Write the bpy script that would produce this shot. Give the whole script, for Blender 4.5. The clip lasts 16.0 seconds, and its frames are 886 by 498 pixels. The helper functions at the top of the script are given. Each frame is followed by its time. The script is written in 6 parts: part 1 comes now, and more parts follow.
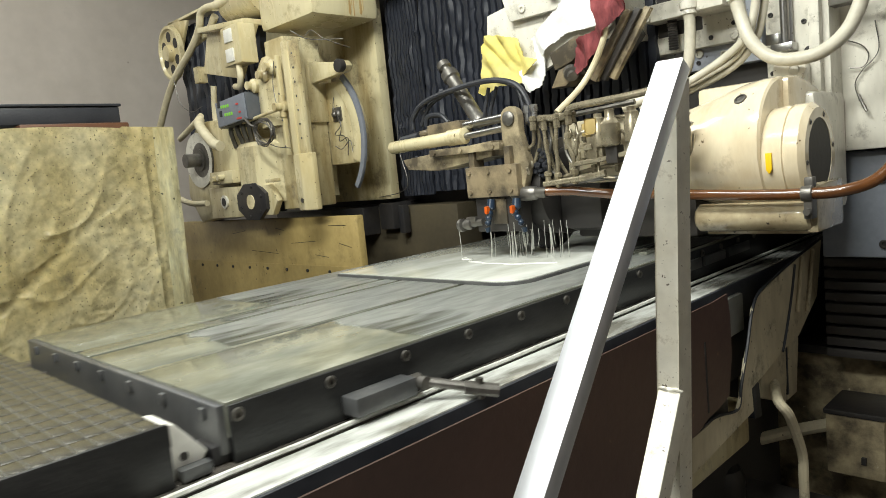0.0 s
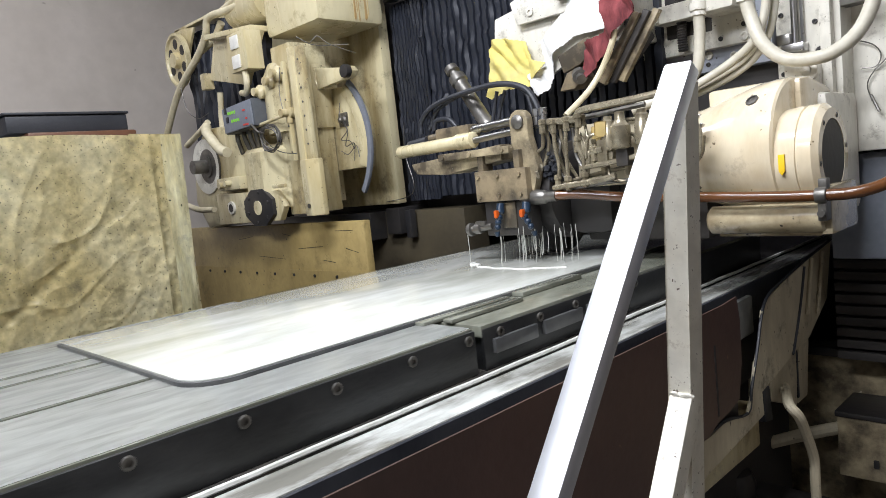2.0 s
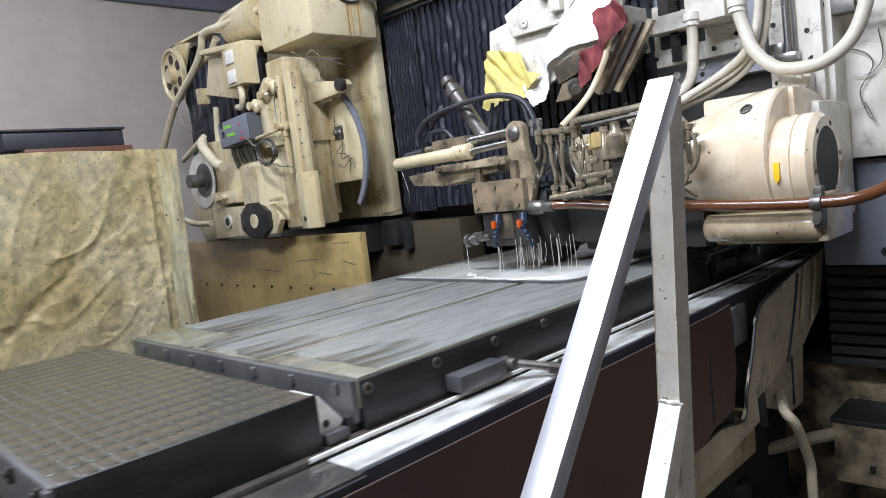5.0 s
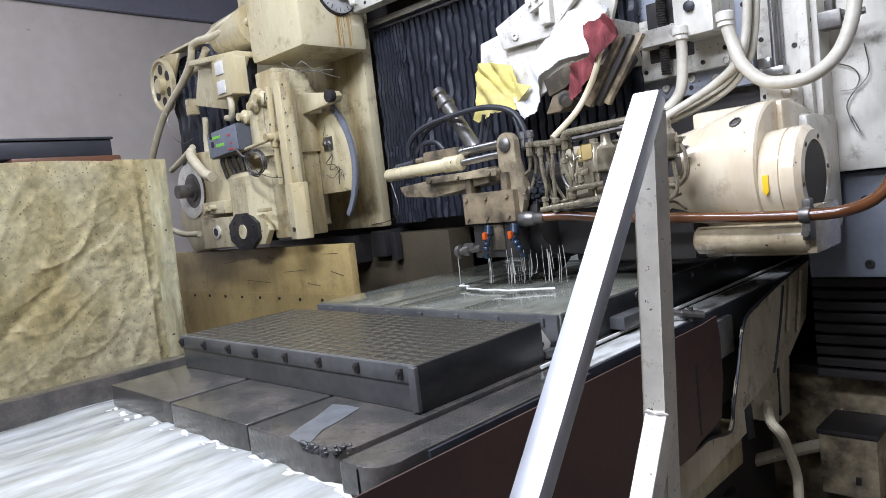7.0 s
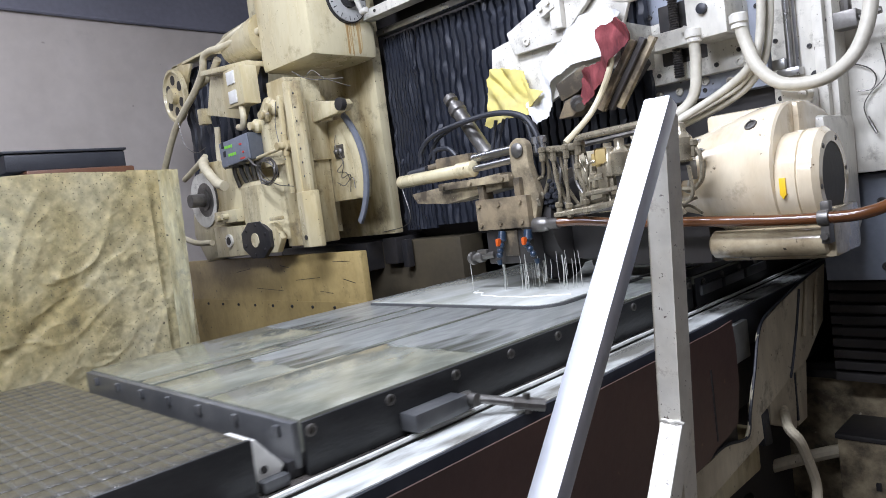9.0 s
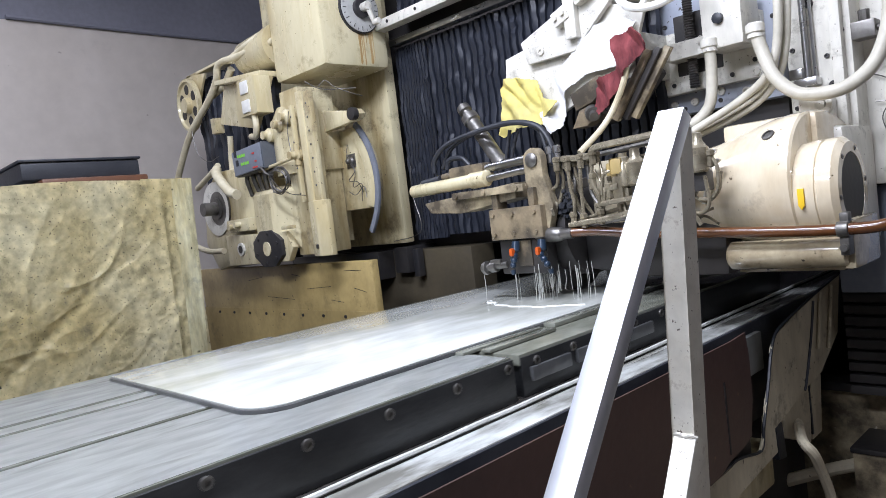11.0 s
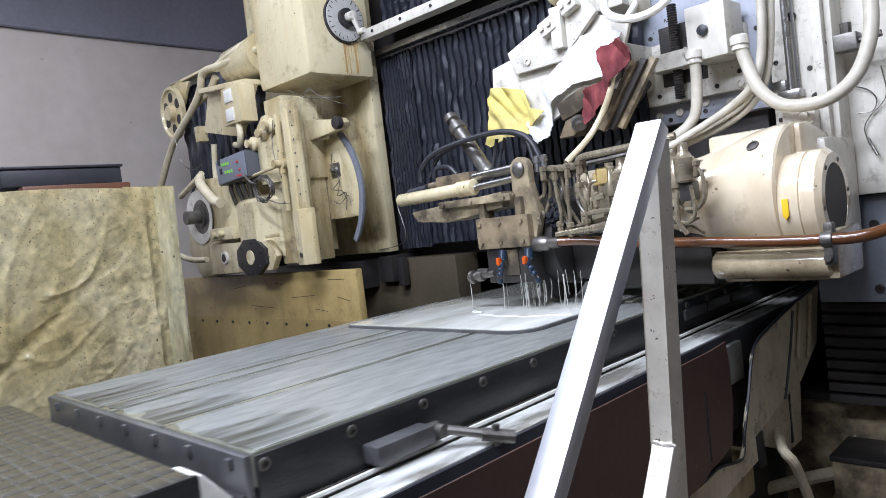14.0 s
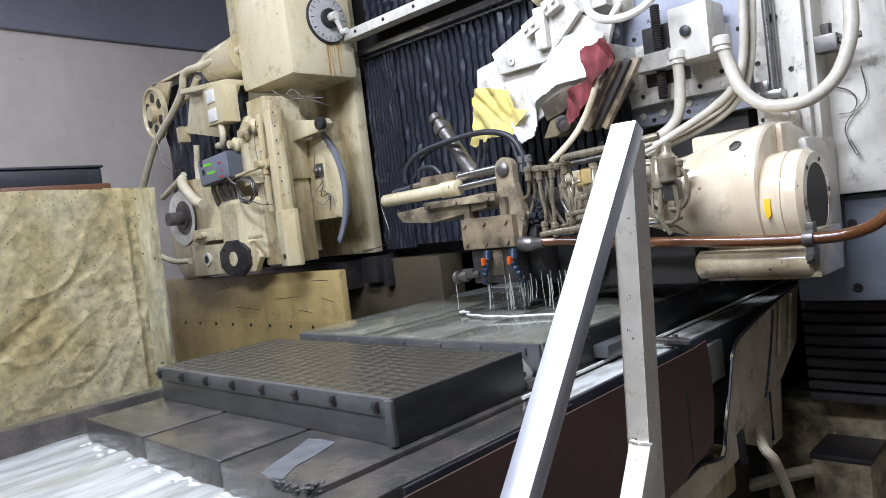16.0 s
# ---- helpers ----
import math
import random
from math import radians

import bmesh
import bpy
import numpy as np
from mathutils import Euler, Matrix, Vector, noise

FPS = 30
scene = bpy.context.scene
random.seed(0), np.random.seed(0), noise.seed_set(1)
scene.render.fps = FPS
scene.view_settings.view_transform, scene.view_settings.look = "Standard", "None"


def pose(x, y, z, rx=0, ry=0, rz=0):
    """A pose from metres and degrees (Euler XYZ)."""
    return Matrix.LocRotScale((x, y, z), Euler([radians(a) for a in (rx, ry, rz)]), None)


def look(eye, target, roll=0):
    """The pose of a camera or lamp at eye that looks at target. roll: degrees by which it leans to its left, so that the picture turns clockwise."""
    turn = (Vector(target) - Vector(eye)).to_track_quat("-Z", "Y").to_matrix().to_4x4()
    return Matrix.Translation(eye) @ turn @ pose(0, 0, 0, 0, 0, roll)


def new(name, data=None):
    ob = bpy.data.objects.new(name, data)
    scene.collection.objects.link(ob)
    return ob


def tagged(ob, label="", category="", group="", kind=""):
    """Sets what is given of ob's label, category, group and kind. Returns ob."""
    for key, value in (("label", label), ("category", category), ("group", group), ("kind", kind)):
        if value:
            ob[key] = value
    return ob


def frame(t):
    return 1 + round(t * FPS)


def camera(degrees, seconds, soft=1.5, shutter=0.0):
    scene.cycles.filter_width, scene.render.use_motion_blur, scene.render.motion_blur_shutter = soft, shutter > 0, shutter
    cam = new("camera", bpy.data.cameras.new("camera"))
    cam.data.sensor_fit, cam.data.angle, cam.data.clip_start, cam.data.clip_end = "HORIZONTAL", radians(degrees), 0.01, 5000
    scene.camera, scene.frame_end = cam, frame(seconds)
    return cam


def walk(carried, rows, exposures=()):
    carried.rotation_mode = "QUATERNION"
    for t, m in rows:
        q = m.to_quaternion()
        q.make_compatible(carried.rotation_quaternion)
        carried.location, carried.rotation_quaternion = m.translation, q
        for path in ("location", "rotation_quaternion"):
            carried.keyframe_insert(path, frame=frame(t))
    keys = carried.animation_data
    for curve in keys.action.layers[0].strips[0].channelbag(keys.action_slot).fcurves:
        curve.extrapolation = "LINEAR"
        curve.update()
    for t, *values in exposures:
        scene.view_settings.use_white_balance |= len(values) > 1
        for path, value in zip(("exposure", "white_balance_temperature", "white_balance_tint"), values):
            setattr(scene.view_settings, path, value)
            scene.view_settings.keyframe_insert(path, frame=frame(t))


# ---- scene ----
cam = camera(64.69, 16.0, soft=0.6, shutter=0.5)
PATH = [
    (0, (-0.0126, 0.0046, 1.2093), (-1.4269, 1.4004, 0.9826), -5.73),
    (0.5, (-0.0149, 0.0077, 1.2099), (-1.4348, 1.3980, 0.9845), -5.98),
    (1, (-0.0161, 0.0087, 1.2098), (-1.4385, 1.3969, 0.9865), -5.84),
    (1.5, (-0.0174, 0.0072, 1.2094), (-1.4411, 1.3946, 0.9899), -5.95),
    (2, (-0.0153, 0.0053, 1.2107), (-1.4429, 1.3896, 0.9972), -6.20),
    (2.5, (-0.0140, 0.0029, 1.2117), (-1.4448, 1.3846, 1.0027), -6.26),
    (3, (-0.0118, 0.0041, 1.2121), (-1.4436, 1.3858, 1.0100), -6.30),
    (3.5, (-0.0091, 0.0047, 1.2127), (-1.4409, 1.3872, 1.0164), -6.53),
    (4, (-0.0049, 0.0016, 1.2131), (-1.4363, 1.3847, 1.0178), -6.77),
    (6.5, (-0.0026, 0.0019, 1.2131), (-1.4063, 1.4176, 1.0535), -6.64),
    (7, (-0.0002, 0.0004, 1.2130), (-1.4004, 1.4200, 1.0568), -6.59),
    (7.5, (-0.0025, 0.0024, 1.2129), (-1.4035, 1.4210, 1.0550), -6.56),
    (8, (-0.0026, 0.0031, 1.2137), (-1.4103, 1.4156, 1.0612), -6.94),
    (8.5, (-0.0014, 0.0035, 1.2145), (-1.4140, 1.4118, 1.0687), -6.91),
    (9, (-0.0016, 0.0032, 1.2155), (-1.4255, 1.4011, 1.0795), -7.25),
    (11.5, (-0.0030, 0.0031, 1.2172), (-1.4477, 1.3828, 1.1211), -6.84),
    (12, (-0.0024, 0.0030, 1.2158), (-1.4415, 1.3890, 1.1272), -6.52),
    (12.5, (-0.0047, 0.0054, 1.2149), (-1.4302, 1.4055, 1.1266), -6.42),
    (13, (-0.0060, 0.0077, 1.2150), (-1.4317, 1.4077, 1.1283), -6.46),
    (13.5, (-0.0025, 0.0059, 1.2160), (-1.4243, 1.4098, 1.1296), -6.67),
    (14, (0.0022, 0.0032, 1.2172), (-1.4110, 1.4158, 1.1313), -6.79),
    (14.5, (0.0042, 0.0034, 1.2162), (-1.3960, 1.4289, 1.1280), -6.63),
    (15, (0.0043, 0.0052, 1.2161), (-1.3897, 1.4366, 1.1265), -6.75),
    (15.5, (0.0062, 0.0054, 1.2164), (-1.3835, 1.4408, 1.1262), -6.75),
    (16, (0.0077, 0.0085, 1.2168), (-1.3773, 1.4486, 1.1274), -6.95),
]
walk(cam, [(t, look(eye, target, roll)) for t, eye, target, roll in PATH],
     exposures=[(0.0, -0.02, 8100, -3), (1.0, -0.02, 7550, 1), (2.0, -0.04, 7050, 6), (4.0, -0.04, 6750, 9), (7.0, -0.04, 6400, 10), (16.0, -0.04, 6400, 10)])

# ---- world and lamps ----
world = bpy.data.worlds.new("world")
scene.world = world
world.use_nodes = True
world.node_tree.nodes["Background"].inputs[0].default_value = (0.75, 0.82, 0.95, 1)
world.node_tree.nodes["Background"].inputs[1].default_value = 0.12


def lamp(name, loc, target, sx, sy, power, colour):
    data = bpy.data.lights.new(name, "AREA")
    data.shape, data.size, data.size_y, data.energy, data.color = "RECTANGLE", sx, sy, power, colour
    ob = new(name, data)
    ob.matrix_world = look(loc, target)
    return ob


# the workshop's ceiling tubes, over and behind the camera, and over the wall side
lamp("ceiling_tube_lamp", (-0.8, 0.36, 2.7), (-0.8, 1.2, 0.9), 1.2, 0.25, 63, (0.80, 0.845, 1.0))
lamp("ceiling_tube_lamp", (-0.8, -1.1, 2.7), (-1.4, 1.0, 1.0), 1.4, 0.25, 58, (0.81, 0.85, 1.0))
lamp("ceiling_tube_lamp", (-2.9, 0.9, 2.85), (-2.7, 1.0, 0.9), 0.25, 1.4, 15, (0.80, 0.84, 1.0))
lamp("ceiling_tube_lamp", (1.0, 0.7, 2.8), (-0.6, 1.6, 0.6), 0.25, 1.3, 5, (0.84, 0.87, 1.0))


# ---- materials ----
def material(name, base, stain, rough=0.5, metal=0.0, scale=5.0, amount=0.5, edge=0.5, bump=0.15, fine=60.0,
             specks=None, stretch=(1, 1, 1), coat=0.0, grit=0.08, grime=None, width=0.32):
    """A surface with large stains and fine grain; specks: colour and threshold of small spots."""
    m = bpy.data.materials.new(name)
    m.use_nodes = True
    nt = m.node_tree
    bsdf = nt.nodes["Principled BSDF"]
    tc = nt.nodes.new("ShaderNodeTexCoord")
    mp = nt.nodes.new("ShaderNodeMapping")
    mp.inputs["Scale"].default_value = stretch
    nt.links.new(tc.outputs["Object"], mp.inputs["Vector"])
    big = nt.nodes.new("ShaderNodeTexNoise")
    big.inputs["Scale"].default_value, big.inputs["Detail"].default_value, big.inputs["Roughness"].default_value = scale, 6, 0.62
    small = nt.nodes.new("ShaderNodeTexNoise")
    small.inputs["Scale"].default_value, small.inputs["Detail"].default_value = fine, 4
    for n in (big, small):
        nt.links.new(mp.outputs[0], n.inputs["Vector"])
    ramp = nt.nodes.new("ShaderNodeMapRange")
    ramp.inputs["From Min"].default_value, ramp.inputs["From Max"].default_value = edge - 0.375 * width, edge + 0.625 * width
    ramp.inputs["To Max"].default_value = amount
    nt.links.new(big.outputs[0], ramp.inputs["Value"])
    mix = nt.nodes.new("ShaderNodeMix")
    mix.data_type = "RGBA"
    mix.inputs[6].default_value, mix.inputs[7].default_value = (*base, 1), (*stain, 1)
    nt.links.new(ramp.outputs[0], mix.inputs[0])
    grain = nt.nodes.new("ShaderNodeMapRange")
    grain.inputs["From Min"].default_value, grain.inputs["From Max"].default_value = 0.3, 0.7
    grain.inputs["To Min"].default_value, grain.inputs["To Max"].default_value = 1 - grit, 1 + grit / 2
    nt.links.new(small.outputs[0], grain.inputs["Value"])
    mul = nt.nodes.new("ShaderNodeMix")
    mul.data_type, mul.blend_type = "RGBA", "MULTIPLY"
    mul.inputs[0].default_value = 1.0
    nt.links.new(mix.outputs[2], mul.inputs[6])
    nt.links.new(grain.outputs[0], mul.inputs[7])
    colour = mul.outputs[2]
    if specks:
        sp = nt.nodes.new("ShaderNodeTexNoise")
        sp.inputs["Scale"].default_value, sp.inputs["Detail"].default_value = specks[2], 2
        nt.links.new(tc.outputs["Object"], sp.inputs["Vector"])
        sr = nt.nodes.new("ShaderNodeMapRange")
        sr.inputs["From Min"].default_value, sr.inputs["From Max"].default_value = specks[1], specks[1] + 0.05
        nt.links.new(sp.outputs[0], sr.inputs["Value"])
        sm = nt.nodes.new("ShaderNodeMix")
        sm.data_type = "RGBA"
        sm.inputs[7].default_value = (*specks[0], 1)
        nt.links.new(sr.outputs[0], sm.inputs[0])
        nt.links.new(colour, sm.inputs[6])
        colour = sm.outputs[2]
    if grime:
        gn = nt.nodes.new("ShaderNodeTexNoise")
        gn.inputs["Scale"].default_value, gn.inputs["Detail"].default_value, gn.inputs["Roughness"].default_value = grime[2], 9, 0.72
        nt.links.new(tc.outputs["Object"], gn.inputs["Vector"])
        gr = nt.nodes.new("ShaderNodeMapRange")
        gr.inputs["From Min"].default_value, gr.inputs["From Max"].default_value = grime[1], grime[1] + 0.16
        gr.inputs["To Max"].default_value = grime[3]
        nt.links.new(gn.outputs[0], gr.inputs["Value"])
        gm = nt.nodes.new("ShaderNodeMix")
        gm.data_type = "RGBA"
        gm.inputs[7].default_value = (*grime[0], 1)
        nt.links.new(gr.outputs[0], gm.inputs[0])
        nt.links.new(colour, gm.inputs[6])
        colour = gm.outputs[2]
    nt.links.new(colour, bsdf.inputs["Base Color"])
    rr = nt.nodes.new("ShaderNodeMapRange")
    rr.inputs["To Min"].default_value, rr.inputs["To Max"].default_value = max(0.03, rough - 0.12), min(1, rough + 0.15)
    nt.links.new(big.outputs[0], rr.inputs["Value"])
    nt.links.new(rr.outputs[0], bsdf.inputs["Roughness"])
    bsdf.inputs["Metallic"].default_value = metal
    bsdf.inputs["Coat Weight"].default_value = coat
    bsdf.inputs["Coat Roughness"].default_value = 0.08
    bp = nt.nodes.new("ShaderNodeBump")
    bp.inputs["Strength"].default_value, bp.inputs["Distance"].default_value = bump, 0.004
    nt.links.new(small.outputs[0], bp.inputs["Height"])
    nt.links.new(bp.outputs[0], bsdf.inputs["Normal"])
    return m


def glow(name, colour, strength):
    m = bpy.data.materials.new(name)
    m.use_nodes = True
    b = m.node_tree.nodes["Principled BSDF"]
    b.inputs["Base Color"].default_value = (0.03, 0.03, 0.03, 1)
    b.inputs["Emission Color"].default_value = (*colour, 1)
    b.inputs["Emission Strength"].default_value = strength
    return m


cream = material("cream_paint", (0.64, 0.57, 0.365), (0.34, 0.255, 0.115), 0.32, scale=9, amount=0.9, edge=0.50, bump=0.06, stretch=(1, 1, 0.22), specks=((0.10, 0.08, 0.05), 0.69, 90), coat=0.4, grit=0.06, grime=((0.10, 0.07, 0.04), 0.535, 8, 0.85), width=0.22)
peach = material("peach_gloss_paint", (0.74, 0.645, 0.475), (0.54, 0.42, 0.26), 0.20, scale=8, amount=0.75, edge=0.53, bump=0.04, stretch=(1.6, 1, 0.5), specks=((0.14, 0.10, 0.06), 0.71, 60), coat=0.8, grit=0.04, grime=((0.24, 0.16, 0.08), 0.57, 9, 0.7), width=0.26)
oily_cream = material("oily_stained_cream", (0.56, 0.48, 0.32), (0.16, 0.11, 0.055), 0.10, scale=9, amount=0.85, edge=0.52, bump=0.08, specks=((0.05, 0.04, 0.03), 0.70, 90), coat=0.9, grime=((0.06, 0.045, 0.03), 0.56, 14, 0.85))
dirty_cream = material("dirty_cream_paint", (0.62, 0.55, 0.40), (0.28, 0.23, 0.15), 0.5, scale=6, amount=0.75, edge=0.53, stretch=(1, 1, 0.4), specks=((0.05, 0.04, 0.03), 0.70, 60), grime=((0.06, 0.045, 0.03), 0.55, 12, 0.85))
# pale paint whose bluish reflection is put into the base colour
pale_blue_sheen = material("pale_paint_blue_reflection", (0.40, 0.43, 0.50), (0.22, 0.23, 0.26), 0.36, scale=7, amount=0.7, edge=0.52, stretch=(1, 1, 0.4), specks=((0.08, 0.07, 0.06), 0.71, 90), coat=0.2, grime=((0.12, 0.11, 0.10), 0.57, 14, 0.7))
cream_clean = material("cream_paint_clean", (0.66, 0.59, 0.385), (0.46, 0.36, 0.165), 0.26, scale=6, amount=0.75, edge=0.52, bump=0.03, stretch=(1, 1, 0.3), specks=((0.12, 0.09, 0.05), 0.71, 80), coat=0.45, grit=0.04, grime=((0.20, 0.14, 0.065), 0.555, 7, 0.75), width=0.24)
grimy = material("grimy_cream_paint", (0.26, 0.205, 0.13), (0.050, 0.042, 0.032), 0.32, scale=11, amount=0.95, edge=0.46, bump=0.2, specks=((0.50, 0.45, 0.33), 0.70, 45), coat=0.3, width=0.2)
cream_pale = material("pale_machine_paint", (0.68, 0.655, 0.58), (0.30, 0.28, 0.23), 0.38, scale=8, amount=0.6, edge=0.58, stretch=(1, 1, 0.4), specks=((0.12, 0.10, 0.08), 0.69, 150), coat=0.15, grime=((0.13, 0.11, 0.08), 0.555, 18, 0.75))
ochre = material("oily_ochre_board", (0.48, 0.36, 0.15), (0.24, 0.17, 0.06), 0.4, scale=4, amount=0.8, edge=0.50, stretch=(1, 1, 0.8), specks=((0.06, 0.05, 0.03), 0.69, 60), coat=0.3, grime=((0.10, 0.08, 0.04), 0.56, 8, 0.7))
ochre_dark = material("oil_blackened_board", (0.085, 0.070, 0.045), (0.035, 0.030, 0.024), 0.4, scale=3, amount=0.8, edge=0.5, coat=0.3, grime=((0.20, 0.15, 0.07), 0.60, 5, 0.6))
plaster = material("wall_plaster", (0.60, 0.545, 0.495), (0.47, 0.42, 0.37), 0.8, scale=1.4, amount=0.7, bump=0.06, fine=14, grit=0.05, specks=((0.28, 0.25, 0.22), 0.75, 16), grime=((0.30, 0.27, 0.25), 0.575, 2.2, 0.55))
plaster_dark = material("upper_wall_plaster", (0.21, 0.21, 0.25), (0.14, 0.14, 0.17), 0.85, scale=1.5, amount=0.5, bump=0.1, fine=35)
sheet_mat = material("oily_plastic_sheet", (0.76, 0.69, 0.45), (0.54, 0.43, 0.18), 0.22, scale=3.0, amount=0.75, edge=0.50, bump=0.3, fine=45, specks=((0.04, 0.04, 0.035), 0.665, 190), coat=0.45, grit=0.32, grime=((0.15, 0.135, 0.085), 0.555, 12, 0.7), width=0.26)
rubber = material("black_rubber", (0.018, 0.020, 0.026), (0.045, 0.047, 0.055), 0.42, scale=9, amount=0.7, bump=0.2)
bellow_mat = material("black_bellows_cloth", (0.018, 0.021, 0.030), (0.034, 0.038, 0.052), 0.42, scale=7, amount=0.6, bump=0.15, fine=45)
dark = material("dark_oily_iron", (0.030, 0.030, 0.033), (0.07, 0.06, 0.05), 0.45, metal=0.3, scale=8, amount=0.7)
# dark grimy paint, used too as painted shade in slots, bores and holes
shade = material("dark_grime_and_shade_paint", (0.028, 0.026, 0.026), (0.06, 0.05, 0.04), 0.6, scale=4, amount=0.6)
steel = material("bare_steel", (0.50, 0.50, 0.50), (0.22, 0.21, 0.20), 0.28, metal=1.0, scale=14, amount=0.6, bump=0.05)
grease_steel = material("greasy_steel", (0.23, 0.22, 0.205), (0.06, 0.055, 0.045), 0.4, metal=0.8, scale=16, amount=0.8, bump=0.2)
alu = material("aluminium_channel", (0.84, 0.86, 0.91), (0.64, 0.67, 0.74), 0.34, metal=0.8, scale=16, amount=0.6, edge=0.54, bump=0.05, stretch=(1, 1, 0.2))
brown = material("brown_steel_panel", (0.088, 0.050, 0.042), (0.042, 0.028, 0.026), 0.38, scale=2.5, amount=0.6, specks=((0.20, 0.11, 0.07), 0.74, 30))
iron = material("wet_cast_iron", (0.065, 0.064, 0.060), (0.17, 0.145, 0.125), 0.2, metal=0.2, scale=12, amount=0.8, edge=0.53, bump=0.3, fine=120, coat=0.45, grit=0.15)
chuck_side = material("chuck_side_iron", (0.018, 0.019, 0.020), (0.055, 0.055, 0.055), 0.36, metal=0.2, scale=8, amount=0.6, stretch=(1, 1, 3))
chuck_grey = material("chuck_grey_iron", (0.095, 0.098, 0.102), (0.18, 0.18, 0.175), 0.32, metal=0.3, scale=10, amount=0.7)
tile_mat = material("pole_plate_iron", (0.082, 0.078, 0.064), (0.14, 0.13, 0.105), 0.16, metal=0.3, scale=6, amount=0.7, bump=0.08)
groove_mat = material("pale_wet_joint", (0.22, 0.225, 0.215), (0.09, 0.09, 0.08), 0.3, scale=5, amount=0.95)
smear_mat = material("dried_coolant", (0.17, 0.18, 0.19), (0.09, 0.09, 0.09), 0.3, scale=30, amount=0.8)
wet = material("wet_chuck_top", (0.165, 0.170, 0.135), (0.34, 0.35, 0.30), 0.10, scale=3.4, amount=0.7, edge=0.56, bump=0.05, fine=14, stretch=(1.7, 0.9, 1), coat=0.6, width=0.2)
wet_work = material("wet_workpiece_with_coolant", (0.46, 0.47, 0.40), (0.78, 0.80, 0.77), 0.16, scale=2.6, amount=0.95, edge=0.46, bump=0.06, fine=12, stretch=(2.0, 0.7, 1), coat=0.5)
foam = material("milky_coolant_foam", (0.34, 0.35, 0.31), (0.66, 0.68, 0.68), 0.12, scale=4.5, amount=0.9, edge=0.48, bump=0.3, fine=16, stretch=(3.2, 0.8, 1), coat=0.5)
white_foam = material("white_foam", (0.74, 0.75, 0.72), (0.52, 0.53, 0.47), 0.3, scale=40, amount=0.8, bump=0.4)
wet_rail = material("wet_rail_with_coolant", (0.20, 0.195, 0.17), (0.66, 0.68, 0.65), 0.10, scale=6, amount=0.95, edge=0.48, bump=0.2, fine=20, stretch=(2.4, 0.7, 1), coat=0.7, width=0.22)


def coolant_film_material():
    """Milky coolant, thin and clear at its running front, white and streaky behind it."""
    m = bpy.data.materials.new("white_coolant_film")
    m.use_nodes = True
    nt = m.node_tree
    bsdf = nt.nodes["Principled BSDF"]
    tc, mp, sep = nt.nodes.new("ShaderNodeTexCoord"), nt.nodes.new("ShaderNodeMapping"), nt.nodes.new("ShaderNodeSeparateXYZ")
    mp.inputs["Scale"].default_value = (2.6, 0.75, 1)
    nt.links.new(tc.outputs["Object"], mp.inputs["Vector"])
    nt.links.new(tc.outputs["Object"], sep.inputs[0])
    big, fine = nt.nodes.new("ShaderNodeTexNoise"), nt.nodes.new("ShaderNodeTexNoise")
    for node, scale, detail, twist in ((big, 4.2, 7, 0.8), (fine, 17.0, 5, 0.5)):
        node.inputs["Scale"].default_value, node.inputs["Detail"].default_value, node.inputs["Distortion"].default_value = scale, detail, twist
        nt.links.new(mp.outputs[0], node.inputs["Vector"])
    run = nt.nodes.new("ShaderNodeMapRange")
    run.inputs["From Min"].default_value, run.inputs["From Max"].default_value = 0.0, 0.20
    run.inputs["To Min"].default_value, run.inputs["To Max"].default_value = -0.02, 0.13
    nt.links.new(sep.outputs[1], run.inputs["Value"])
    add = nt.nodes.new("ShaderNodeMath")
    add.operation = "ADD"
    nt.links.new(big.outputs[0], add.inputs[0])
    nt.links.new(run.outputs[0], add.inputs[1])
    edge = nt.nodes.new("ShaderNodeMapRange")
    edge.inputs["From Min"].default_value, edge.inputs["From Max"].default_value = 0.38, 0.54
    nt.links.new(add.outputs[0], edge.inputs["Value"])
    mix, streak, tone = nt.nodes.new("ShaderNodeMix"), nt.nodes.new("ShaderNodeMapRange"), nt.nodes.new("ShaderNodeMix")
    mix.data_type = tone.data_type = "RGBA"
    mix.inputs[6].default_value, mix.inputs[7].default_value = (0.33, 0.335, 0.275, 1), (0.90, 0.92, 0.89, 1)
    nt.links.new(edge.outputs[0], mix.inputs[0])
    streak.inputs["From Min"].default_value, streak.inputs["From Max"].default_value = 0.35, 0.65
    streak.inputs["To Min"].default_value = 0.80
    nt.links.new(fine.outputs[0], streak.inputs["Value"])
    tone.blend_type = "MULTIPLY"
    tone.inputs[0].default_value = 1.0
    nt.links.new(mix.outputs[2], tone.inputs[6])
    nt.links.new(streak.outputs[0], tone.inputs[7])
    nt.links.new(tone.outputs[2], bsdf.inputs["Base Color"])
    bsdf.inputs["Roughness"].default_value, bsdf.inputs["Coat Weight"].default_value = 0.13, 0.5
    bp = nt.nodes.new("ShaderNodeBump")
    bp.inputs["Strength"].default_value, bp.inputs["Distance"].default_value = 0.08, 0.004
    nt.links.new(fine.outputs[0], bp.inputs["Height"])
    nt.links.new(bp.outputs[0], bsdf.inputs["Normal"])
    return m


